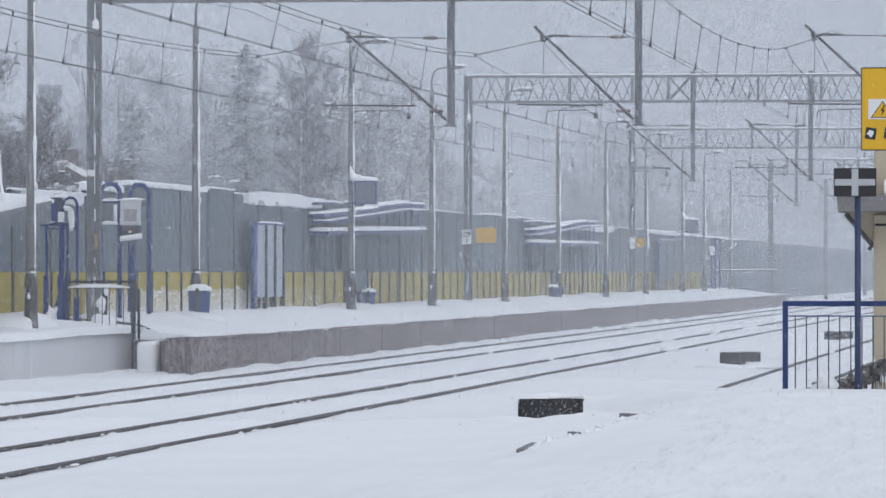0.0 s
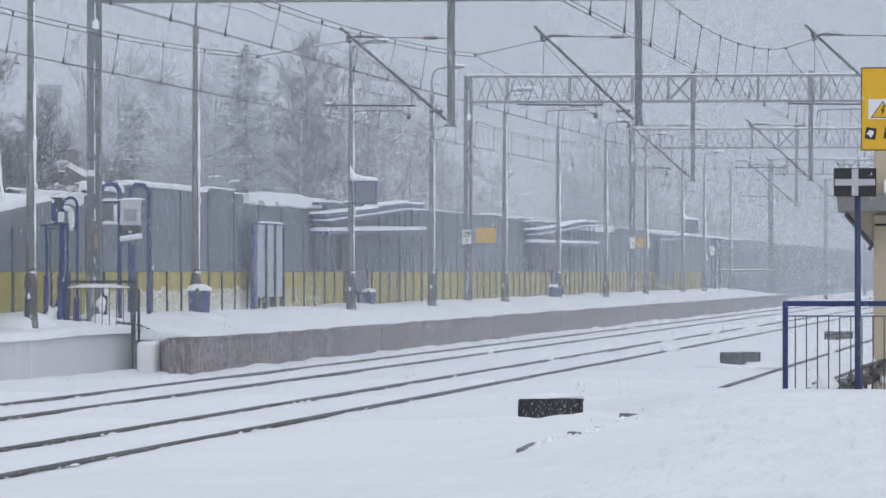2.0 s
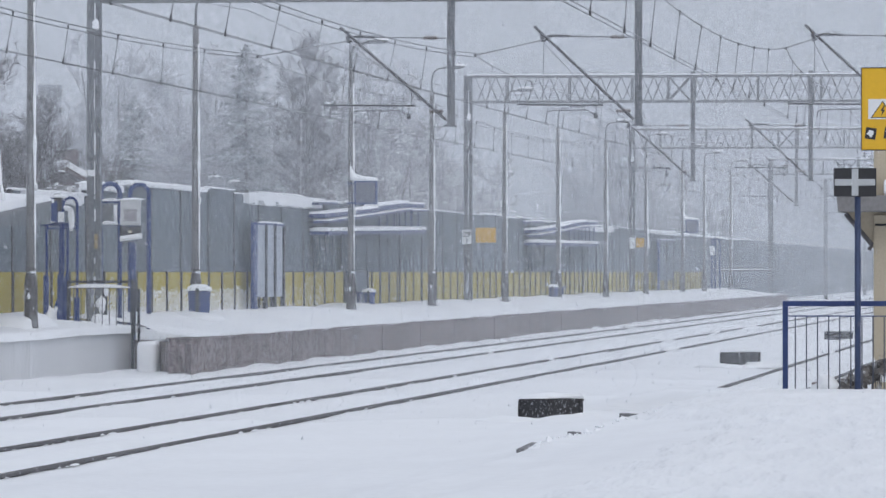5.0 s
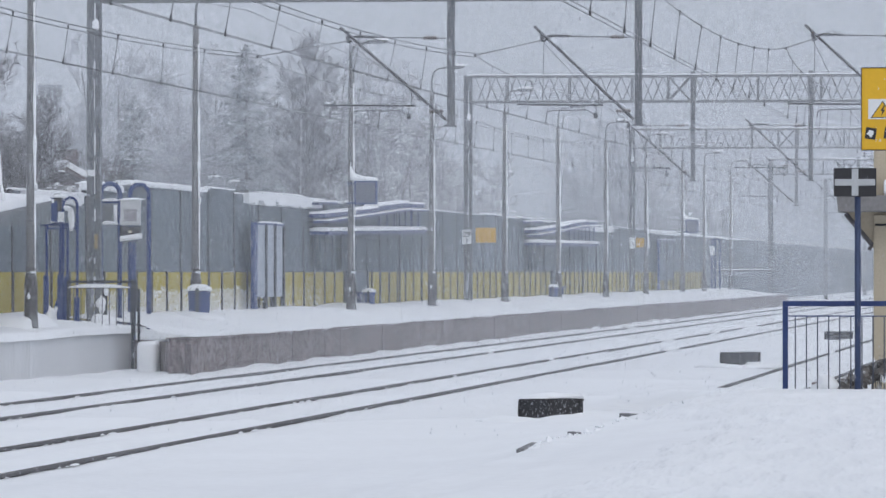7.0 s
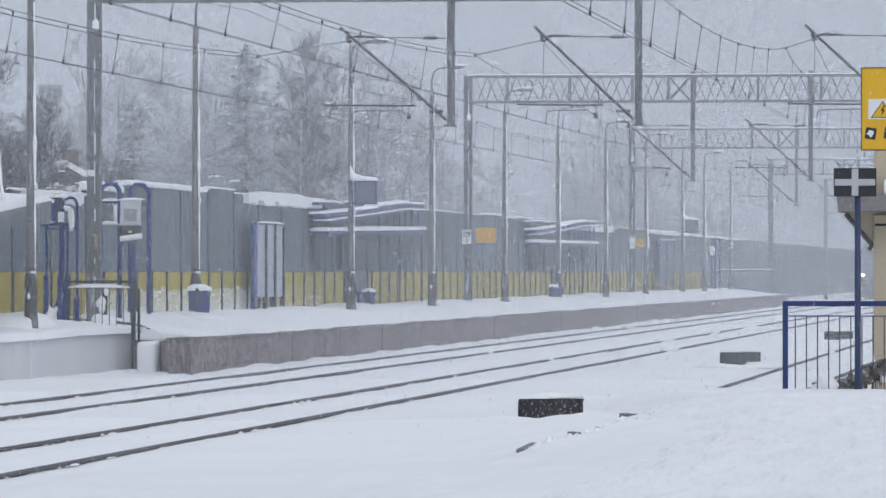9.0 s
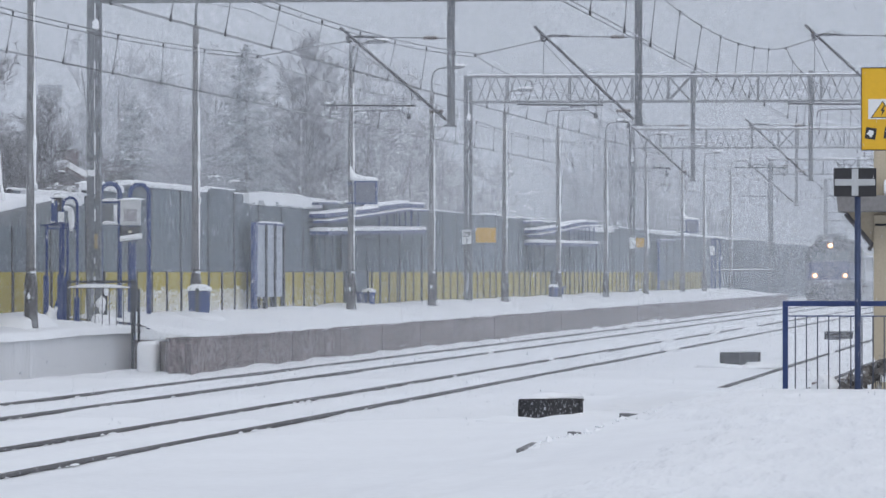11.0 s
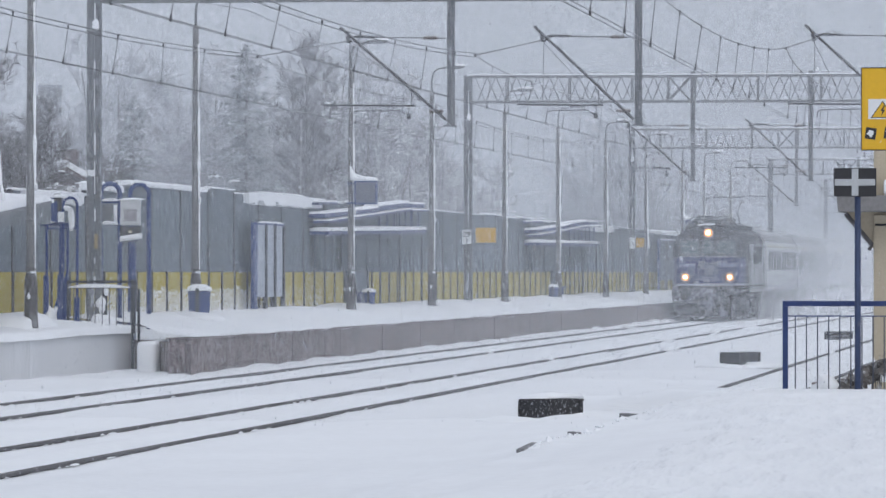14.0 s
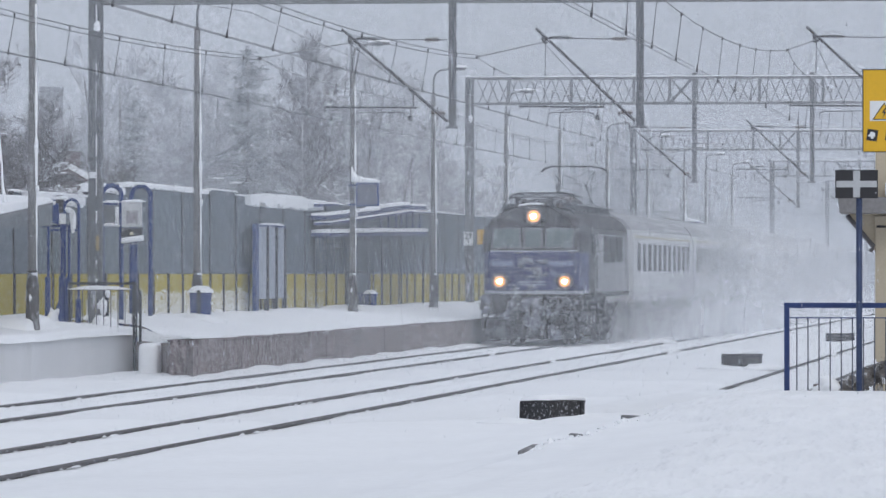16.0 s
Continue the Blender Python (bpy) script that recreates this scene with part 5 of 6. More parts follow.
cottage(-29.6, 158, 7, 8, 2.2, 3.2, 84)
cottage(-34.5, 182, 7, 8, 3.2, 5.0, 20)
ridge = thing("garden_shed", (-27.9, 150, 0.2), "low dark shed with a ragged snow-tipped roof edge", "shed", "houses behind the barrier")
part("wall", Geo().box(-1.3, 0.75, 0, 3, -0.2, 3.75), brick, ridge)
part("roof", Geo().prism([(-1.5, 4.02), (0.95, 3.78), (0.95, 3.86), (-1.5, 4.12)], "y", -0.3, 3.3), steel, ridge)
g = Geo()
rnd = random.Random(12)
for k in range(70):
    x = rnd.uniform(-0.5, 0.9)
    z = 4.02 - 0.108 * (x + 0.5)
    g.blob((x, -0.3 + 0.1 * rnd.random(), z), (rnd.uniform(0.03, 0.09), 0.05, rnd.uniform(0.03, 0.16)), k, 0.9, 4, 7)
part("snow_cover", g, snow, ridge, smooth=True)
stack = thing("chimney_stack", (-56.6, 300, 0), "square grey chimney stack in the haze", "chimney")
part("shaft", Geo().box(-0.55, 0.55, -0.55, 0.55, 0, 12.0), steel, stack, bevel=0.04)
part("crown_band", Geo().box(-0.58, 0.58, -0.58, 0.58, 11.9, 12.2), steel, stack, bevel=0.04)

# feeder wire along the portals
feeder = thing("feeder_wire", (-16.9, 0, 0), "single sagging feeder wire between portals", "overhead wire", "overhead lines")
for a, b in zip(PORTALS, PORTALS[1:]):
    part("wire", Geo().tube([(0, a + (b - a) * k / 12, 7.22 - 1.6 * (k / 12) * (1 - k / 12)) for k in range(13)], 0.007, 4), wire_metal, feeder)


# ---- train ----
SPEED = 35.1


def train_pose(t):
    return pose(TRACKS[0], 148.5 + SPEED * (16.0 - t), 0)


TRAIN, OFFSET = [], {}
lamp_light = glow("lamp_light", (1.0, 0.76, 0.48), 14)
lamp_rim = surface("lamp_rim", (0.22, 0.18, 0.16), 0.4, 0.3, 0.2, 4, 30, 0.1)
# the reflector disc emits orange itself, imitating the halo round the bulb
reflector_glow = glow("lamp_reflector_glow", (1.0, 0.42, 0.16), 1.0)
roof_grey = surface("roof_grey", (0.036, 0.033, 0.035), 0.8, 0, 0.35, 1.5, 18, 0.4, mix=(0.3, 0.31, 0.35), mixat=(0.6, 0.76), mixscale=5)


def body_ring(w, y, f, z0=1.38):
    half = [(w, z0), (w, 2.2), (w, 2.9), (w - 0.05, 3.15), (w - 0.2, 3.38), (w - 0.5, 3.58), (w * 0.35, 3.70)]
    pts = half + [(-a, b) for a, b in reversed(half)]
    out = []
    for a, b in pts:
        rake = 0.0 if b < 2.5 else 0.42 * (b - 2.5) / 0.75 if b < 3.25 else 0.42 + 1.1 * (b - 3.25)
        out.append((a, y + rake * f, b))
    return out


def pantograph(p, y, up):
    """A single half-scissor collector; up is the height of its head."""
    base = 3.86
    for x in (-0.55, 0.55):
        for yy in (y - 0.7, y + 0.7):
            ins = Geo()
            for k in range(4):
                ins.tube([(x, yy, 3.62 + 0.06 * k), (x, yy, 3.65 + 0.06 * k)], 0.07, 8)
            part("insulator", ins, porcelain, p)
    part("base_frame", Geo().box(-0.6, 0.6, y - 0.75, y - 0.68, base, base + 0.06).box(-0.6, 0.6, y + 0.68, y + 0.75, base, base + 0.06)
         .box(-0.6, -0.54, y - 0.7, y + 0.7, base, base + 0.06).box(0.54, 0.6, y - 0.7, y + 0.7, base, base + 0.06), steel, p)
    knee = base + 0.12 + (up - base) * 0.45
    for s in (-1, 1):
        part("lower_arm", Geo().tube([(s * 0.5, y + 0.6, base + 0.05), (s * 0.42, y - 0.9, knee)], 0.028, 6).tube([(s * 0.5, y - 0.6, base + 0.05), (s * 0.42, y + 0.9, knee)], 0.028, 6), steel, p)
        part("upper_arm", Geo().tube([(s * 0.42, y - 0.9, knee), (s * 0.62, y + 0.1, up - 0.08)], 0.02, 6).tube([(s * 0.42, y + 0.9, knee), (s * 0.62, y - 0.1, up - 0.08)], 0.02, 6), steel, p)
    part("brace", Geo().tube([(-0.42, y - 0.9, knee), (0.62, y + 0.1, up - 0.1)], 0.012, 5).tube([(0.42, y - 0.9, knee), (-0.62, y + 0.1, up - 0.1)], 0.012, 5), steel, p)
    for yy in (y - 0.16, y + 0.16):
        part("collector_head", Geo().tube([(-0.95, yy, up - 0.16), (-0.82, yy, up - 0.05), (-0.62, yy, up), (0.62, yy, up), (0.82, yy, up - 0.05), (0.95, yy, up - 0.16)], 0.022, 6), black_paint, p)


def bogie(p, y, wheels=(-1.5, 1.5), r=0.62):
    b = part("bogie", Geo().box(-1.2, -1.05, y - 2.3, y + 2.3, 0.5, 0.85).box(1.05, 1.2, y - 2.3, y + 2.3, 0.5, 0.85).box(-1.1, 1.1, y - 0.3, y + 0.3, 0.45, 0.8)
             .box(-1.1, 1.1, y - 2.3, y - 2.1, 0.5, 0.8), under_dark, p, "snow-caked bogie frame")
    for wy in wheels:
        for s in (-1, 1):
            part("wheel", Geo().tube([(s * 0.69, y + wy, r), (s * 0.72, y + wy, r), (s * 0.83, y + wy, r)], [r + 0.03, r, r - 0.01], 20), under_dark, b)
            part("axle_box", Geo().box(s * 1.12 - 0.1, s * 1.12 + 0.1, y + wy - 0.2, y + wy + 0.2, r - 0.15, r + 0.2), under_dark, b)
    return b


coach_paint = surface("coach_paint", (0.55, 0.56, 0.58), 0.6, 0, 0.1, 0.8, 14, 0.15, mix=(0.7, 0.72, 0.75), mixscale=1)
roof_coach = surface("coach_roof", (0.34, 0.345, 0.36), 0.8, 0, 0.2, 0.8, 14, 0.2, mix=(0.7, 0.72, 0.75), mixscale=1.2)
side_grey = surface("side_grey", (0.24, 0.245, 0.255), 0.6, 0, 0.15, 1.2, 16, 0.2, mix=(0.42, 0.44, 0.47), mixscale=2)
dull_glass = surface("frosted_dark_glass", (0.012, 0.014, 0.017), 0.75, 0, 0.4, 1.5, 16, 0, mix=(0.2, 0.21, 0.23), mixat=(0.6, 0.8), mixscale=2)
rubber = surface("frosted_rubber", (0.27, 0.275, 0.29), 0.8, 0, 0.3, 3, 20, 0.2, mix=(0.42, 0.44, 0.48), mixat=(0.52, 0.66), mixscale=6)
stripe_pale = surface("stripe_pale", (0.20, 0.22, 0.33), 0.6, 0, 0.25, 3, 20, 0.2, mix=(0.08, 0.09, 0.17), mixscale=6)
faded = surface("faded_white", (0.38, 0.40, 0.46), 0.6, 0, 0.2, 3, 20, 0.2, mix=(0.15, 0.16, 0.22), mixscale=5)


def locomotive():
    p = thing("locomotive", train_pose(0), "blue and grey electric locomotive caked with snow, headlights on", "locomotive")
    rings = [body_ring(1.13, 0.0, 1), body_ring(1.23, 0.06, 1), body_ring(1.36, 0.7, 0.7), body_ring(1.46, 1.5, 0.15), body_ring(1.5, 2.4, 0),
             body_ring(1.5, 12.9, 0), body_ring(1.46, 13.7, -0.15), body_ring(1.36, 14.4, -0.7), body_ring(1.23, 15.1, -1), body_ring(1.13, 15.2, -1)]
    part("body", Geo().loft(rings), loco_grey, p, "grey body streaked with frost")
    # dark sooty cab face and roof shell
    face, back = [], []
    for z in (2.48, 2.7, 2.95, 3.2):
        rake = 0.42 * max(0.0, z - 2.5) / 0.75
        row = [(-1.44, 1.25), (-1.37, 0.7 + rake * 0.7), (-1.245, 0.05 + rake), (-1.14, -0.02 + rake), (1.14, -0.02 + rake), (1.245, 0.05 + rake), (1.37, 0.7 + rake * 0.7), (1.44, 1.25)]
        face.append([(x * 1.006 - (0.02 if z > 3.1 else 0) * x, y, z) for x, y in row] + [(x * 0.98, y + 0.04, z) for x, y in reversed(row)])
    part("cab_face", Geo().loft(face), cab_dark, p, "dark grey cab face")
    shell = []
    for w, y, f in ((1.12, 0.0, 1), (1.23, 0.06, 1), (1.36, 0.7, 0.7), (1.46, 1.5, 0.15), (1.5, 2.4, 0), (1.5, 12.9, 0), (1.46, 13.7, -0.15), (1.36, 14.4, -0.7), (1.23, 15.1, -1)):
        up = [q for q in body_ring(w, y, f) if q[2] > 3.1]
        shell.append([(x * 1.01, yy - 0.012 * f, z + 0.012) for x, yy, z in up] + [(x * 0.97, yy + 0.03, z - 0.04) for x, yy, z in reversed(up)])
    part("roof_shell", Geo().loft(shell), roof_grey, p, "dark sooty roof shell")
    # blue nose band that wraps the corners
    plan = [(-1.43, 1.1), (-1.372, 0.7), (-1.24, 0.04), (-1.14, -0.03), (1.14, -0.03), (1.24, 0.04), (1.372, 0.7), (1.43, 1.1)]
    inner = [(x * 0.985, y + 0.03) for x, y in plan]
    part("nose_band", Geo().prism(plan + inner[::-1], "z", 1.46, 2.50), loco_blue, p, "dark blue nose band")
    part("skirt_band", Geo().prism([(x * 1.006, y - 0.012) for x, y in plan] + inner[::-1], "z", 1.37, 1.45), faded, p, "pale frosted lower stripe")
    for a, b in ((-1.13, -0.52), (0.45, 1.13)):
        part("stripe", Geo().box(a, b, -0.05, -0.028, 2.12, 2.245), stripe_pale, p, "faded pale blue stripe")
    part("stripe", Geo().add([(-0.52, -0.05, 2.2), (-0.2, -0.05, 1.62), (0.2, -0.05, 1.62), (0.45, -0.05, 2.2), (0.37, -0.05, 2.2), (0.15, -0.05, 1.69), (-0.15, -0.05, 1.69), (-0.44, -0.05, 2.2)],
                             [(0, 1, 6, 7), (1, 2, 5, 6), (2, 3, 4, 5)]), loco_blue, p)
    for z in (1.60, 1.67):
        part("step_bar", Geo().box(-0.36, 0.36, -0.075, -0.052, z, z + 0.03), faded, p)
    rnd = random.Random(14)
    for k in range(26):
        x, z = (rnd.gauss(0.0, 0.2), rnd.uniform(1.72, 2.5)) if k < 16 else (rnd.uniform(-1.25, 1.25), rnd.choice((1.5, 1.56, 2.5, 2.3)))
        part("ice_crust", Geo().blob((x, -0.035, z), (rnd.uniform(0.04, 0.13), 0.018, rnd.uniform(0.03, 0.09)), k, 1.3, 6, 10), ice_grey, p, "grimy ice crust", smooth=True)
    part("drip_rail", Geo().box(-1.13, 1.13, -0.06, -0.02, 2.50, 2.53), faded, p)
    # windscreen on the raked plane
    def on_face(z):
        return 0.42 * (z - 2.5) / 0.75 - 0.03
    for a, b in ((-1.07, -0.36), (-0.20, 0.20), (0.36, 1.08)):
        w = part("window", Geo().add([(x, on_face(z) - q, z) for q in (0.0, 0.03) for x, z in ((a - 0.014, 2.606), (b + 0.014, 2.606), (b + 0.014, 3.134), (a - 0.014, 3.134))],
                                     [(0, 1, 2, 3), (4, 7, 6, 5), (0, 4, 5, 1), (1, 5, 6, 2), (2, 6, 7, 3), (3, 7, 4, 0)]), rubber, p)
        part("pane", Geo().add([(x, on_face(z) - q, z) for q in (0.032, 0.04) for x, z in ((a, 2.62), (b, 2.62), (b, 3.12), (a, 3.12))],
                               [(0, 1, 2, 3), (4, 7, 6, 5), (0, 4, 5, 1), (1, 5, 6, 2), (2, 6, 7, 3), (3, 7, 4, 0)]), windscreen, w, "frosted windscreen pane")
        part("wiper", Geo().tube([((a + b) / 2, on_face(2.6) - 0.06, 2.58), ((a + b) / 2 + 0.12, on_face(3.0) - 0.06, 2.98)], 0.01, 5), black_paint, w)
    # lamps
    for x, y, z, r in ((-0.88, -0.02, 1.70, 0.10), (0.88, -0.02, 1.70, 0.10), (0.0, 0.40, 3.46, 0.12)):
        h = part("headlight", Geo().tube([(x, y - 0.10, z), (x, y - 0.03, z), (x, y + 0.3, z)], [r + 0.09, r + 0.13, r + 0.13], 18), lamp_rim, p, "lit headlight")
        part("reflector_glow", Geo().tube([(x, y - 0.108, z), (x, y - 0.102, z)], r + 0.045, 18), reflector_glow, h)
        part("bulb", Geo().tube([(x, y - 0.125, z), (x, y - 0.11, z)], r * 0.66, 16), lamp_light, h)
        m = 1 if x > 0 else -1
        if z < 2:
            part("tail_lamp", Geo().tube([(x - m * 0.22, -0.06, 1.72), (x - m * 0.22, 0.02, 1.72)], 0.07, 12), glass_dark, p)
    part("lamp_hood", Geo().box(-0.3, 0.3, 0.33, 1.4, 3.3, 3.72), roof_grey, p, bevel=0.06)
    part("hood_snow", Geo().tube([(-0.42, 0.45, 3.75), (-0.1, 0.38, 3.80), (0.25, 0.38, 3.79)], 0.03, 6), snow, p)
    # roof
    part("roof", Geo().loft([[(x, y, z) for x, z in ((-1.05, 3.5), (-0.9, 3.66), (-0.5, 3.74), (0.5, 3.74), (0.9, 3.66), (1.05, 3.5))] for y in (1.3, 13.8)]), roof_grey, p, "dark sooty roof")
    part("roof_rail", Geo().tube([(-0.95, 1.0, 3.62), (-0.8, 0.8, 3.86), (-0.6, 0.75, 3.98), (0.6, 0.75, 3.98), (0.9, 0.8, 3.9), (1.1, 1.0, 3.6)], 0.025, 6), steel, p)
    part("roof_rail", Geo().tube([(-0.75, 1.3, 3.7), (-0.62, 1.2, 4.02), (0.62, 1.2, 4.02), (0.75, 1.3, 3.7)], 0.02, 6), steel, p)
    for x in (-0.85, 0.85):
        part("roof_walkway", Geo().box(x - 0.2, x + 0.2, 1.8, 13.2, 3.78, 3.82), steel, p)
        for k in range(9):
            part("roof_support", Geo().box(x - 0.15, x + 0.15, 2.0 + 1.35 * k, 2.08 + 1.35 * k, 3.6, 3.79), steel, p)
    part("roof_box", Geo().box(-0.5, 0.5, 5.0, 9.5, 3.72, 4.0), roof_grey, p, bevel=0.05)
    for k in range(4):
        part("insulator", Geo().tube([(0.3, 4.2 + 1.6 * k, 3.7), (0.3, 4.2 + 1.6 * k, 4.12)], [0.08, 0.05], 8), porcelain, p)
    part("busbar", Geo().tube([(0.3, 2.2, 4.1), (0.3, 11.5, 4.14)], 0.02, 5), steel, p)
    rr = random.Random(8)
    for k in range(10):
        x, yy = rr.uniform(-0.8, 0.8), rr.uniform(1.5, 4.6)
        part("roof_fitting", Geo().box(x - 0.08, x + 0.08, yy - 0.12, yy + 0.12, 3.66, 3.86 + 0.2 * rr.random()), roof_grey if k % 2 else porcelain, p, bevel=0.02)
    for x in (-0.45, 0.0, 0.5):
        part("roof_pipe", Geo().tube([(x, 0.95, 3.74), (x, 1.3, 3.9), (x * 1.1, 4.8, 3.94)], 0.022, 6), steel, p)
    pantograph(p, 2.7, 4.12)
    pantograph(p, 12.1, CONTACT + 0.06)
    # side details towards the open line
    for s in (-1, 1):
        for k, (a, b) in enumerate(((2.5, 3.15), (4.9, 6.7), (7.0, 8.8), (9.1, 10.9), (12.1, 12.8))):
            z0, z1 = (1.55, 3.05) if k in (0, 4) else (2.22, 2.96)
            part("door" if k in (0, 4) else "grille", Geo().box(min(s * 1.5, s * 1.52), max(s * 1.5, s * 1.52), a, b, z0, z1), side_grey if k in (0, 4) else dull_glass, p)
        part("cab_window", Geo().box(min(s * 1.49, s * 1.518), max(s * 1.49, s * 1.518), 1.6, 2.2, 2.45, 3.0), dull_glass, p)
        part("handrail", Geo().tube([(s * 1.55, 2.35, 1.5), (s * 1.56, 2.35, 2.9)], 0.018, 6), steel, p)
        part("side_panel", Geo().box(*sorted((s * 1.49, s * 1.506)), 2.2, 12.9, 1.41, 3.0), side_grey, p, "pale grey side panel")
        part("side_sill", Geo().box(min(s * 1.44, s * 1.51), max(s * 1.44, s * 1.51), 1.7, 13.5, 1.28, 1.40), under_dark, p)
    # running gear
    beam = part("buffer_beam", Geo().box(-1.35, 1.35, -0.05, 0.3, 0.82, 1.36), under_dark, p, "snow-plastered buffer beam", bevel=0.03)
    for s in (-1, 1):
        buf = part("buffer", Geo().tube([(s * 0.875, -0.05, 1.06), (s * 0.875, -0.4, 1.06)], [0.14, 0.1], 12), under_dark, p)
        part("buffer_head", Geo().tube([(s * 0.875, -0.4, 1.06), (s * 0.875, -0.47, 1.06)], [0.24, 0.22], 16), under_dark, buf)
        part("step", Geo().box(s * 1.2 - 0.2, s * 1.2 + 0.2, 0.1, 0.5, 0.42, 0.48).box(s * 1.2 - 0.2, s * 1.2 - 0.16, 0.1, 0.14, 0.42, 0.9).box(s * 1.2 + 0.16, s * 1.2 + 0.2, 0.1, 0.14, 0.42, 0.9), under_dark, p)
        part("brake_hose", Geo().tube([(s * 0.35, -0.06, 1.0), (s * 0.38, -0.25, 0.85), (s * 0.36, -0.28, 0.6)], 0.035, 6), under_dark, p)
    part("coupling_ice", Geo().blob((-0.03, -0.2, 1.08), (0.3, 0.16, 0.2), 4, 0.7, 7, 11).blob((0.02, -0.22, 0.72), (0.2, 0.14, 0.26), 9, 0.8, 7, 11), ice_grey, p, "snow-caked coupling", smooth=True)
    part("coupling", Geo().tube([(0, -0.05, 1.05), (0, -0.4, 1.03), (0, -0.42, 0.75)], 0.06, 7), under_dark, p)
    part("plough", Geo().prism([(-1.3, 0.15), (-1.35, 0.75), (1.35, 0.75), (1.3, 0.15)], "y", 0.12, 0.2), under_dark, p, "snow-packed plough plate")
    bogie(p, 3.4)
    bogie(p, 11.8)
    part("tank", Geo().box(-1.1, 1.1, 6.0, 9.2, 0.4, 1.3), under_dark, p, bevel=0.05)
    rnd = random.Random(3)
    for k in range(44):
        x, z = rnd.uniform(-1.35, 1.35), rnd.uniform(0.25, 1.3)
        part("snow_clod", Geo().blob((x, rnd.uniform(-0.12, 0.05), z), (rnd.uniform(0.07, 0.2), 0.1, rnd.uniform(0.05, 0.17)), k, 1.0, 6, 9), ice_grey if k % 5 == 0 else under_dark, p, smooth=True)
    for k in range(22):
        part("snow_clod", Geo().blob((rnd.uniform(1.05, 1.35), rnd.uniform(0.3, 14), rnd.uniform(0.3, 1.1)), (0.12, rnd.uniform(0.15, 0.5), rnd.uniform(0.08, 0.2)), k + 40, 0.7, 6, 9), under_dark, p, smooth=True)
    TRAIN.append(p)
    OFFSET[p.name] = 0.0


windscreen = surface("windscreen", (0.085, 0.115, 0.122), 0.3, 0, 0.25, 2.5, 18, 0.05, mix=(0.2, 0.23, 0.24), mixat=(0.5, 0.75), mixscale=2.5)
locomotive()
coach_glass = surface("coach_glass", (0.05, 0.053, 0.06), 0.7, 0, 0.4, 1.5, 16, 0, mix=(0.3, 0.31, 0.33), mixat=(0.5, 0.8), mixscale=2)
cream = surface("cream_stripe", (0.50, 0.48, 0.38), 0.6, 0, 0.08, 1, 14, 0.1)


def coach():
    p = thing("railway_coach", train_pose(0), "pale passenger coach wrapped in blown snow", "railway coach", "coaches of the train")
    half = [(1.35, 1.05), (1.42, 1.2), (1.42, 2.9), (1.34, 3.2), (1.1, 3.5), (0.6, 3.72), (0.2, 3.78)]
    prof = half + [(-a, b) for a, b in reversed(half)]
    part("body", Geo().loft([[(x, y, z) for x, z in prof] for y in (0.0, 24.5)]), coach_paint, p)
    part("roof", Geo().loft([[(x, y, z + 0.015) for x, z in ((-1.36, 3.2), (-1.12, 3.5), (-0.6, 3.73), (0.6, 3.73), (1.12, 3.5), (1.36, 3.2))] for y in (-0.05, 24.55)]), roof_coach, p, "grey roof dusted with snow")
    for s in (-1, 1):
        a, b = sorted((s * 1.41, s * 1.428))
        part("stripe", Geo().box(a, b, 0.2, 24.3, 2.98, 3.06), cream, p)
        for k in range(11):
            y = 1.3 + 2.05 * k
            w = part("window", Geo().box(*sorted((s * 1.40, s * 1.432)), y, y + 1.15, 1.98, 2.82), coach_glass, p)
        for y in (0.25, 23.5):
            part("door", Geo().box(*sorted((s * 1.40, s * 1.43)), y, y + 0.75, 1.1, 2.9), coach_paint, p)
    part("gangway", Geo().box(-0.5, 0.5, -0.3, 0.0, 1.1, 3.2), under_dark, p)
    part("gangway", Geo().box(-0.5, 0.5, 24.5, 24.8, 1.1, 3.2), under_dark, p)
    part("underframe", Geo().box(-1.2, 1.2, 0.3, 24.2, 0.7, 1.05), under_dark, p)
    bogie(p, 3.2, (-1.25, 1.25), 0.46)
    bogie(p, 21.3, (-1.25, 1.25), 0.46)
    return p


one = coach()
for k in range(5):
    c = one if k == 0 else copy_thing(one, train_pose(0))
    TRAIN.append(c)
    OFFSET[c.name] = 16.2 + 25.3 * k


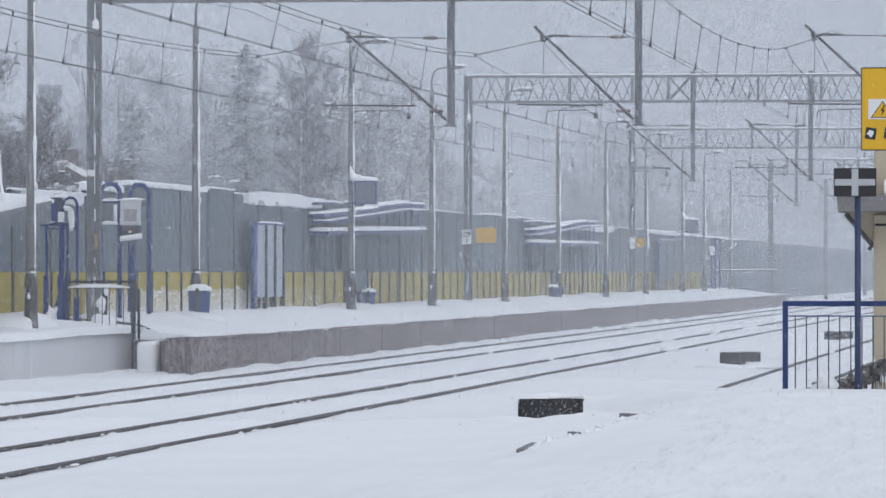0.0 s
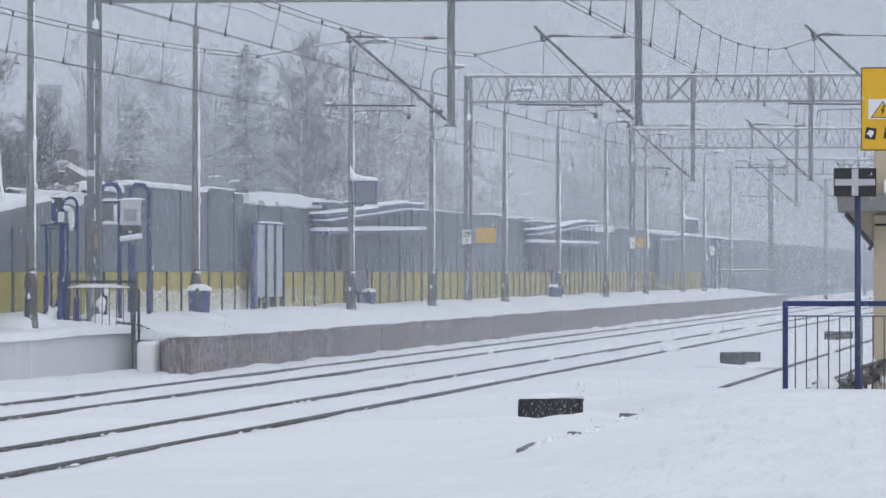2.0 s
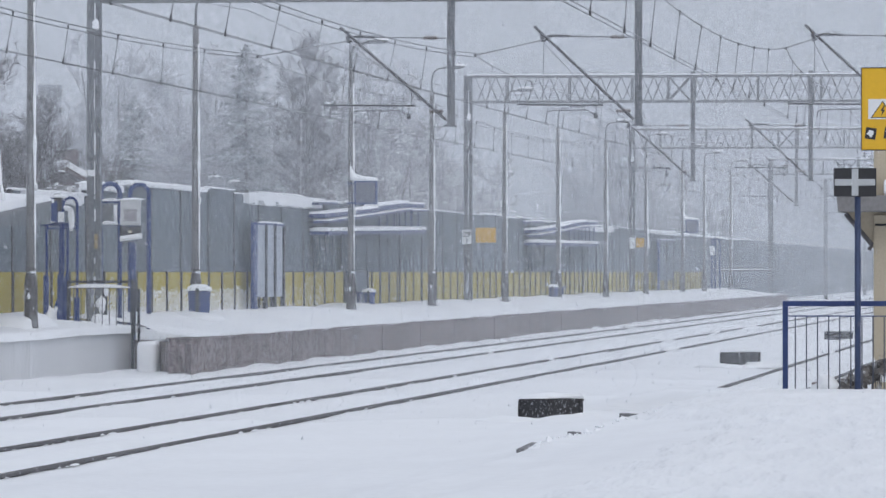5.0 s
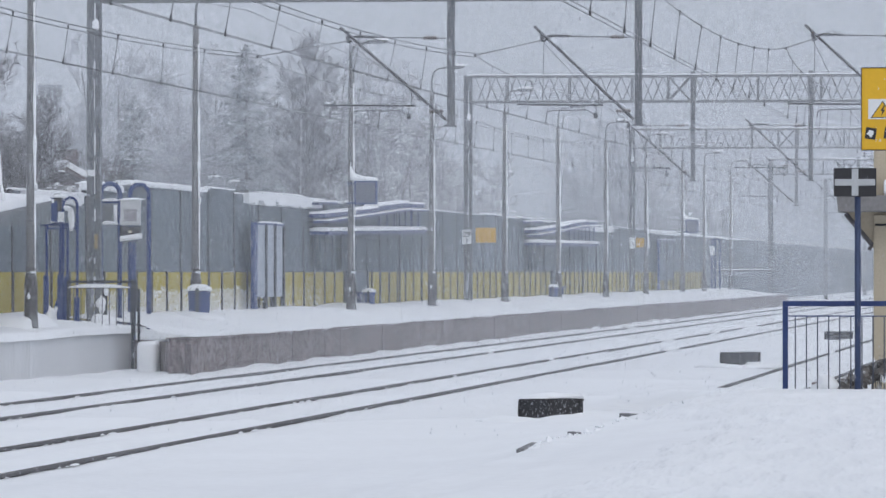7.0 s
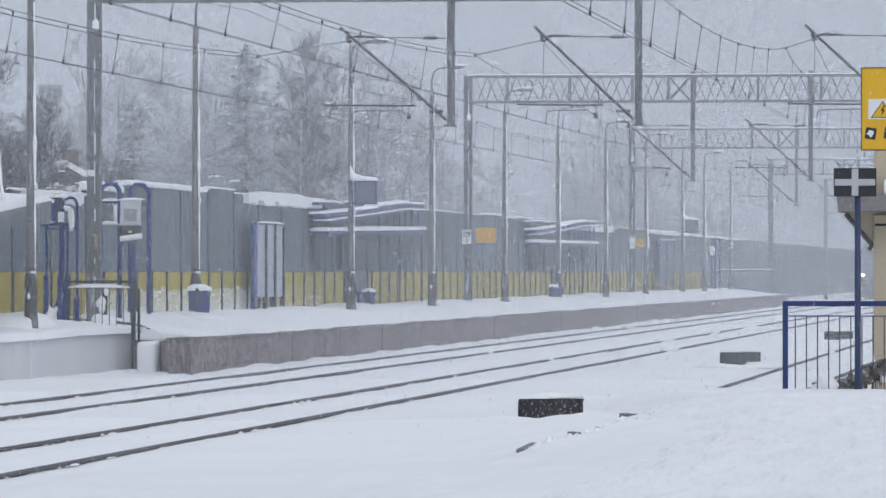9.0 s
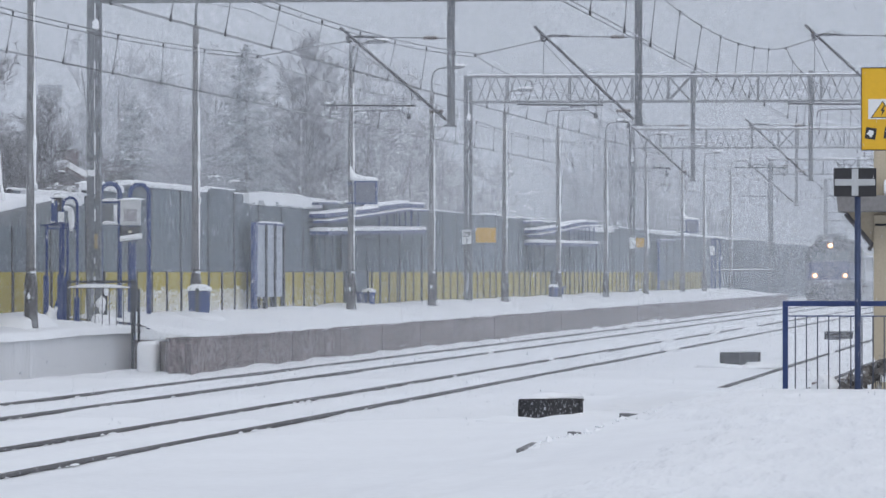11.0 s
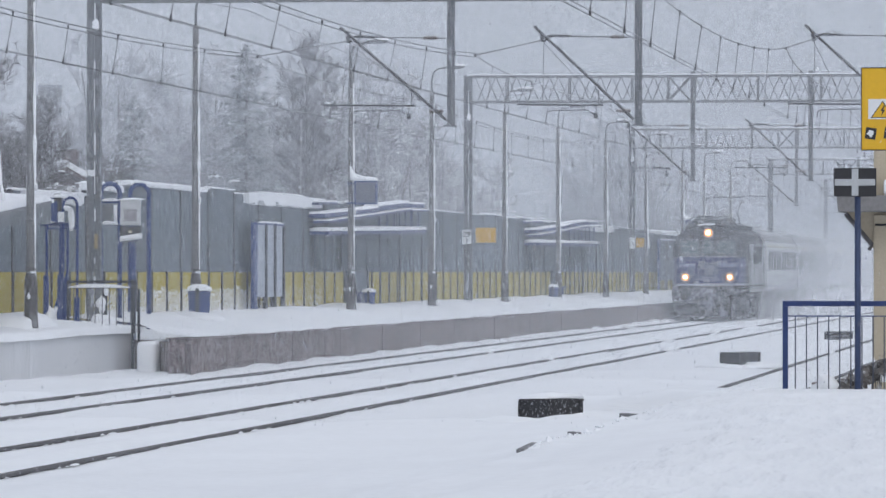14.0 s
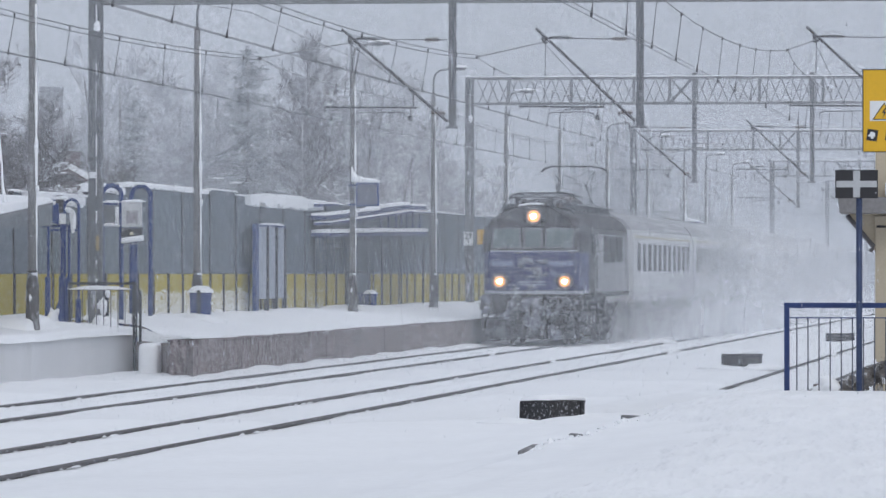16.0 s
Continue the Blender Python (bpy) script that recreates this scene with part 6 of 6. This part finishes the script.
# blown powder snow that the train drags along
def powder(name, alpha, y0, y1, z0, z1, back):
    m = veil(name, alpha, 0.6, 0.45, 1.5, (1, 0.22, 0.8), tint=(0.94, 0.95, 0.975))
    ns, ln = m.node_tree.nodes, m.node_tree.links
    fac = ns["Mix Shader.001"].inputs[0]
    src = fac.links[0].from_socket
    co = ns["Texture Coordinate"]
    sx = ns.new("ShaderNodeSeparateXYZ")
    ln.new(co.outputs["Object"], sx.inputs[0])
    wob = ns.new("ShaderNodeTexNoise")
    wob.inputs["Scale"].default_value, wob.inputs["Detail"].default_value = 0.5, 4
    ln.new(co.outputs["Object"], wob.inputs["Vector"])
    for axis, a, b, lo, hi in (("Y", y0, y1, 0, 1), ("Z", z0, z1, 1, 0), ("Y", back, back + 40, 1, 0)):
        shift = ns.new("ShaderNodeMath")
        shift.operation = "MULTIPLY_ADD"
        ln.new(wob.outputs["Fac"], shift.inputs[0])
        shift.inputs[1].default_value = (b - a) * 0.6
        ln.new(sx.outputs[axis], shift.inputs[2])
        r = ns.new("ShaderNodeMapRange")
        r.interpolation_type = "SMOOTHSTEP"
        r.inputs["From Min"].default_value, r.inputs["From Max"].default_value = a + (b - a) * 0.3, b + (b - a) * 0.3
        r.inputs["To Min"].default_value, r.inputs["To Max"].default_value = lo, hi
        ln.new(shift.outputs[0], r.inputs["Value"])
        mu = ns.new("ShaderNodeMath")
        mu.operation = "MULTIPLY"
        ln.new(src, mu.inputs[0])
        ln.new(r.outputs[0], mu.inputs[1])
        src = mu.outputs[0]
    ln.new(src, fac)
    return m


cloud = thing("snow_cloud", train_pose(0), "billowing powder snow whirled up beside the train", "snow cloud", kind="stuff")
for k, (x, a, y0, y1, z0, z1) in enumerate(((1.62, 0.36, 15, 60, 2.2, 4.8), (1.95, 0.36, 30, 85, 1.8, 4.9), (2.35, 0.36, 8, 50, 0.7, 3.6), (2.8, 0.46, 4, 20, 0.3, 2.3), (3.3, 0.46, 5, 20, 0.2, 2.0), (3.9, 0.42, 8, 26, 0.1, 1.6),
                                             (1.7, 0.62, 1.0, 8, 0.2, 1.8), (2.2, 0.6, 2, 9, 0.1, 1.6), (-1.75, 0.25, 3, 20, 0.6, 2.6), (-2.2, 0.2, 6, 25, 0.9, 2.2))):
    g = sheet(lines((0.5, 190, 1.6)), lines((-0.1, 6.2, 0.7)), lambda yy, z: 0.0)
    g.v = [(x + (0.12 + 0.14 * abs(x) * min(1, yy / 40)) * noise.noise(Vector((yy * 0.22, z * 0.5, k * 7))) + 0.10 * z * min(1.0, yy / 60), yy, z) for yy, z, _ in g.v]
    part("billow", g, powder("powder_snow", a, y0, y1, z0, z1, 130), cloud, smooth=True)
g = Geo()
rnd = random.Random(5)
for k in range(5):
    g = sheet(lines((-2.6, 4.4, 0.5)), lines((-0.1, 5.4, 0.6)), lambda xx, z: 0.0)
    yy0 = 42 + 22 * k
    g.v = [(xx, yy0 + 2.2 * noise.noise(Vector((xx * 0.4, z * 0.4, k))), z) for xx, z, _ in g.v]
    part("billow", g, powder("powder_snow", 0.2, 0, 1, 2.2, 4.8, 400), cloud, smooth=True)
grains = np.random.default_rng(3)
n = 2600
c = np.stack([grains.normal(0.0, 1.15, n), grains.uniform(-2.0, 5.0, n), np.abs(grains.normal(0, 1.2, n)) + 0.03], 1)
v = (c[:, None] + np.array([(1, 0, 0), (-0.6, 0.8, 0), (-0.6, -0.8, 0), (0, 0, 1), (0, 0, -1)], float)[None] * grains.uniform(0.006, 0.02, (n, 1, 1))).reshape(-1, 3)
f = (np.array([(0, 1, 3), (1, 2, 3), (2, 0, 3), (1, 0, 4), (2, 1, 4), (0, 2, 4)])[None] + 5 * np.arange(n)[:, None, None]).reshape(-1, 3)
spray = bpy.data.meshes.new("spray")
spray.from_pydata(v.tolist(), [], f.tolist())
tagged(part("spray", spray, snow, cloud, "snow grains thrown up round the nose"), kind="stuff")
TRAIN.append(cloud)
OFFSET[cloud.name] = 0.0


# ---- added haze sheets and falling flakes ----
# upright see-through sheets added to imitate distance haze, tinted pale blue
near_haze = veil("haze_sheet_near", 0.043, 0.09, 0.7, 1.3, (1, 1, 0.6))
haze = veil("haze_sheet_mid", 0.0262, 0.09, 0.7, 1.3, (1, 1, 0.6))
thin = veil("haze_sheet_far", 0.0205, 0.09, 0.7, 1.3, (1, 1, 0.6))
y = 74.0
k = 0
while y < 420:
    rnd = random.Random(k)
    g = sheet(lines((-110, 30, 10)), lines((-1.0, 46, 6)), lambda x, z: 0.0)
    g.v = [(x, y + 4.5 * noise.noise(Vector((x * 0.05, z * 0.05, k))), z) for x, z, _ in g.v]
    ob = tagged(new("falling_snow", g.mesh("falling_snow", smooth=True)), "added translucent sheet that imitates distance haze", "snowfall", "snowfall", "stuff")
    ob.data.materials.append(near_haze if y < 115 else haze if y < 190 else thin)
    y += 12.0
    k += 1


# flakes
flake_white = bpy.data.materials.new("snowflake")
flake_white.use_nodes = True
fb = flake_white.node_tree.nodes["Principled BSDF"]
fb.inputs["Base Color"].default_value, fb.inputs["Roughness"].default_value = (0.57, 0.59, 0.635, 1), 0.8
fb.inputs["Subsurface Weight"].default_value = 0.0
FLAKES = []
rng = np.random.default_rng(11)
for speed, drift, count, size in ((1.25, -0.25, 46000, 0.0064), (1.7, -0.4, 46000, 0.0055), (0.95, -0.15, 6500, 0.0092)):
    c = np.stack([rng.uniform(-26, 2, count), rng.uniform(62, 118, count), rng.uniform(0, 36, count)], 1)
    r = size * rng.uniform(0.6, 1.6, (count, 1, 1))
    shape = np.array([(0.9, 0.3, -1.5), (-0.9, 0.3, -1.3), (0, -0.9, -0.8), (0.15, 0.2, 2.1)], float)[None] * rng.uniform(0.6, 1.3, (count, 4, 1))
    v = (c[:, None] + shape * r).reshape(-1, 3)
    tri = np.array([(0, 1, 2), (0, 3, 1), (1, 3, 2), (2, 3, 0)])
    f = (tri[None] + 4 * np.arange(count)[:, None, None]).reshape(-1, 3)
    me = bpy.data.meshes.new("snowflakes")
    me.from_pydata(v.tolist(), [], f.tolist())
    me.materials.append(flake_white)
    ob = tagged(new("snowflakes", me), "falling snowflakes, white and soft, drifting down", "snowfall", "snowfall", "stuff")
    FLAKES.append((ob, speed, drift))


# ---- motion ----
def motions():
    rows = []
    t = 0.0
    while t < 15.6:
        rows.append((t, train_pose(t)))
        t += 0.5
    rows += [(15.5 + 0.1 * k, train_pose(15.5 + 0.1 * k)) for k in range(1, 6)]
    for ob in TRAIN:
        walk(ob, [(a, m @ pose(0, OFFSET[ob.name], 0)) for a, m in rows])

    for ob, speed, drift in FLAKES:
        walk(ob, [(0.5 * k, pose(drift * 0.5 * k, 0, -2 - speed * 0.5 * k)) for k in range(33)])


motions()
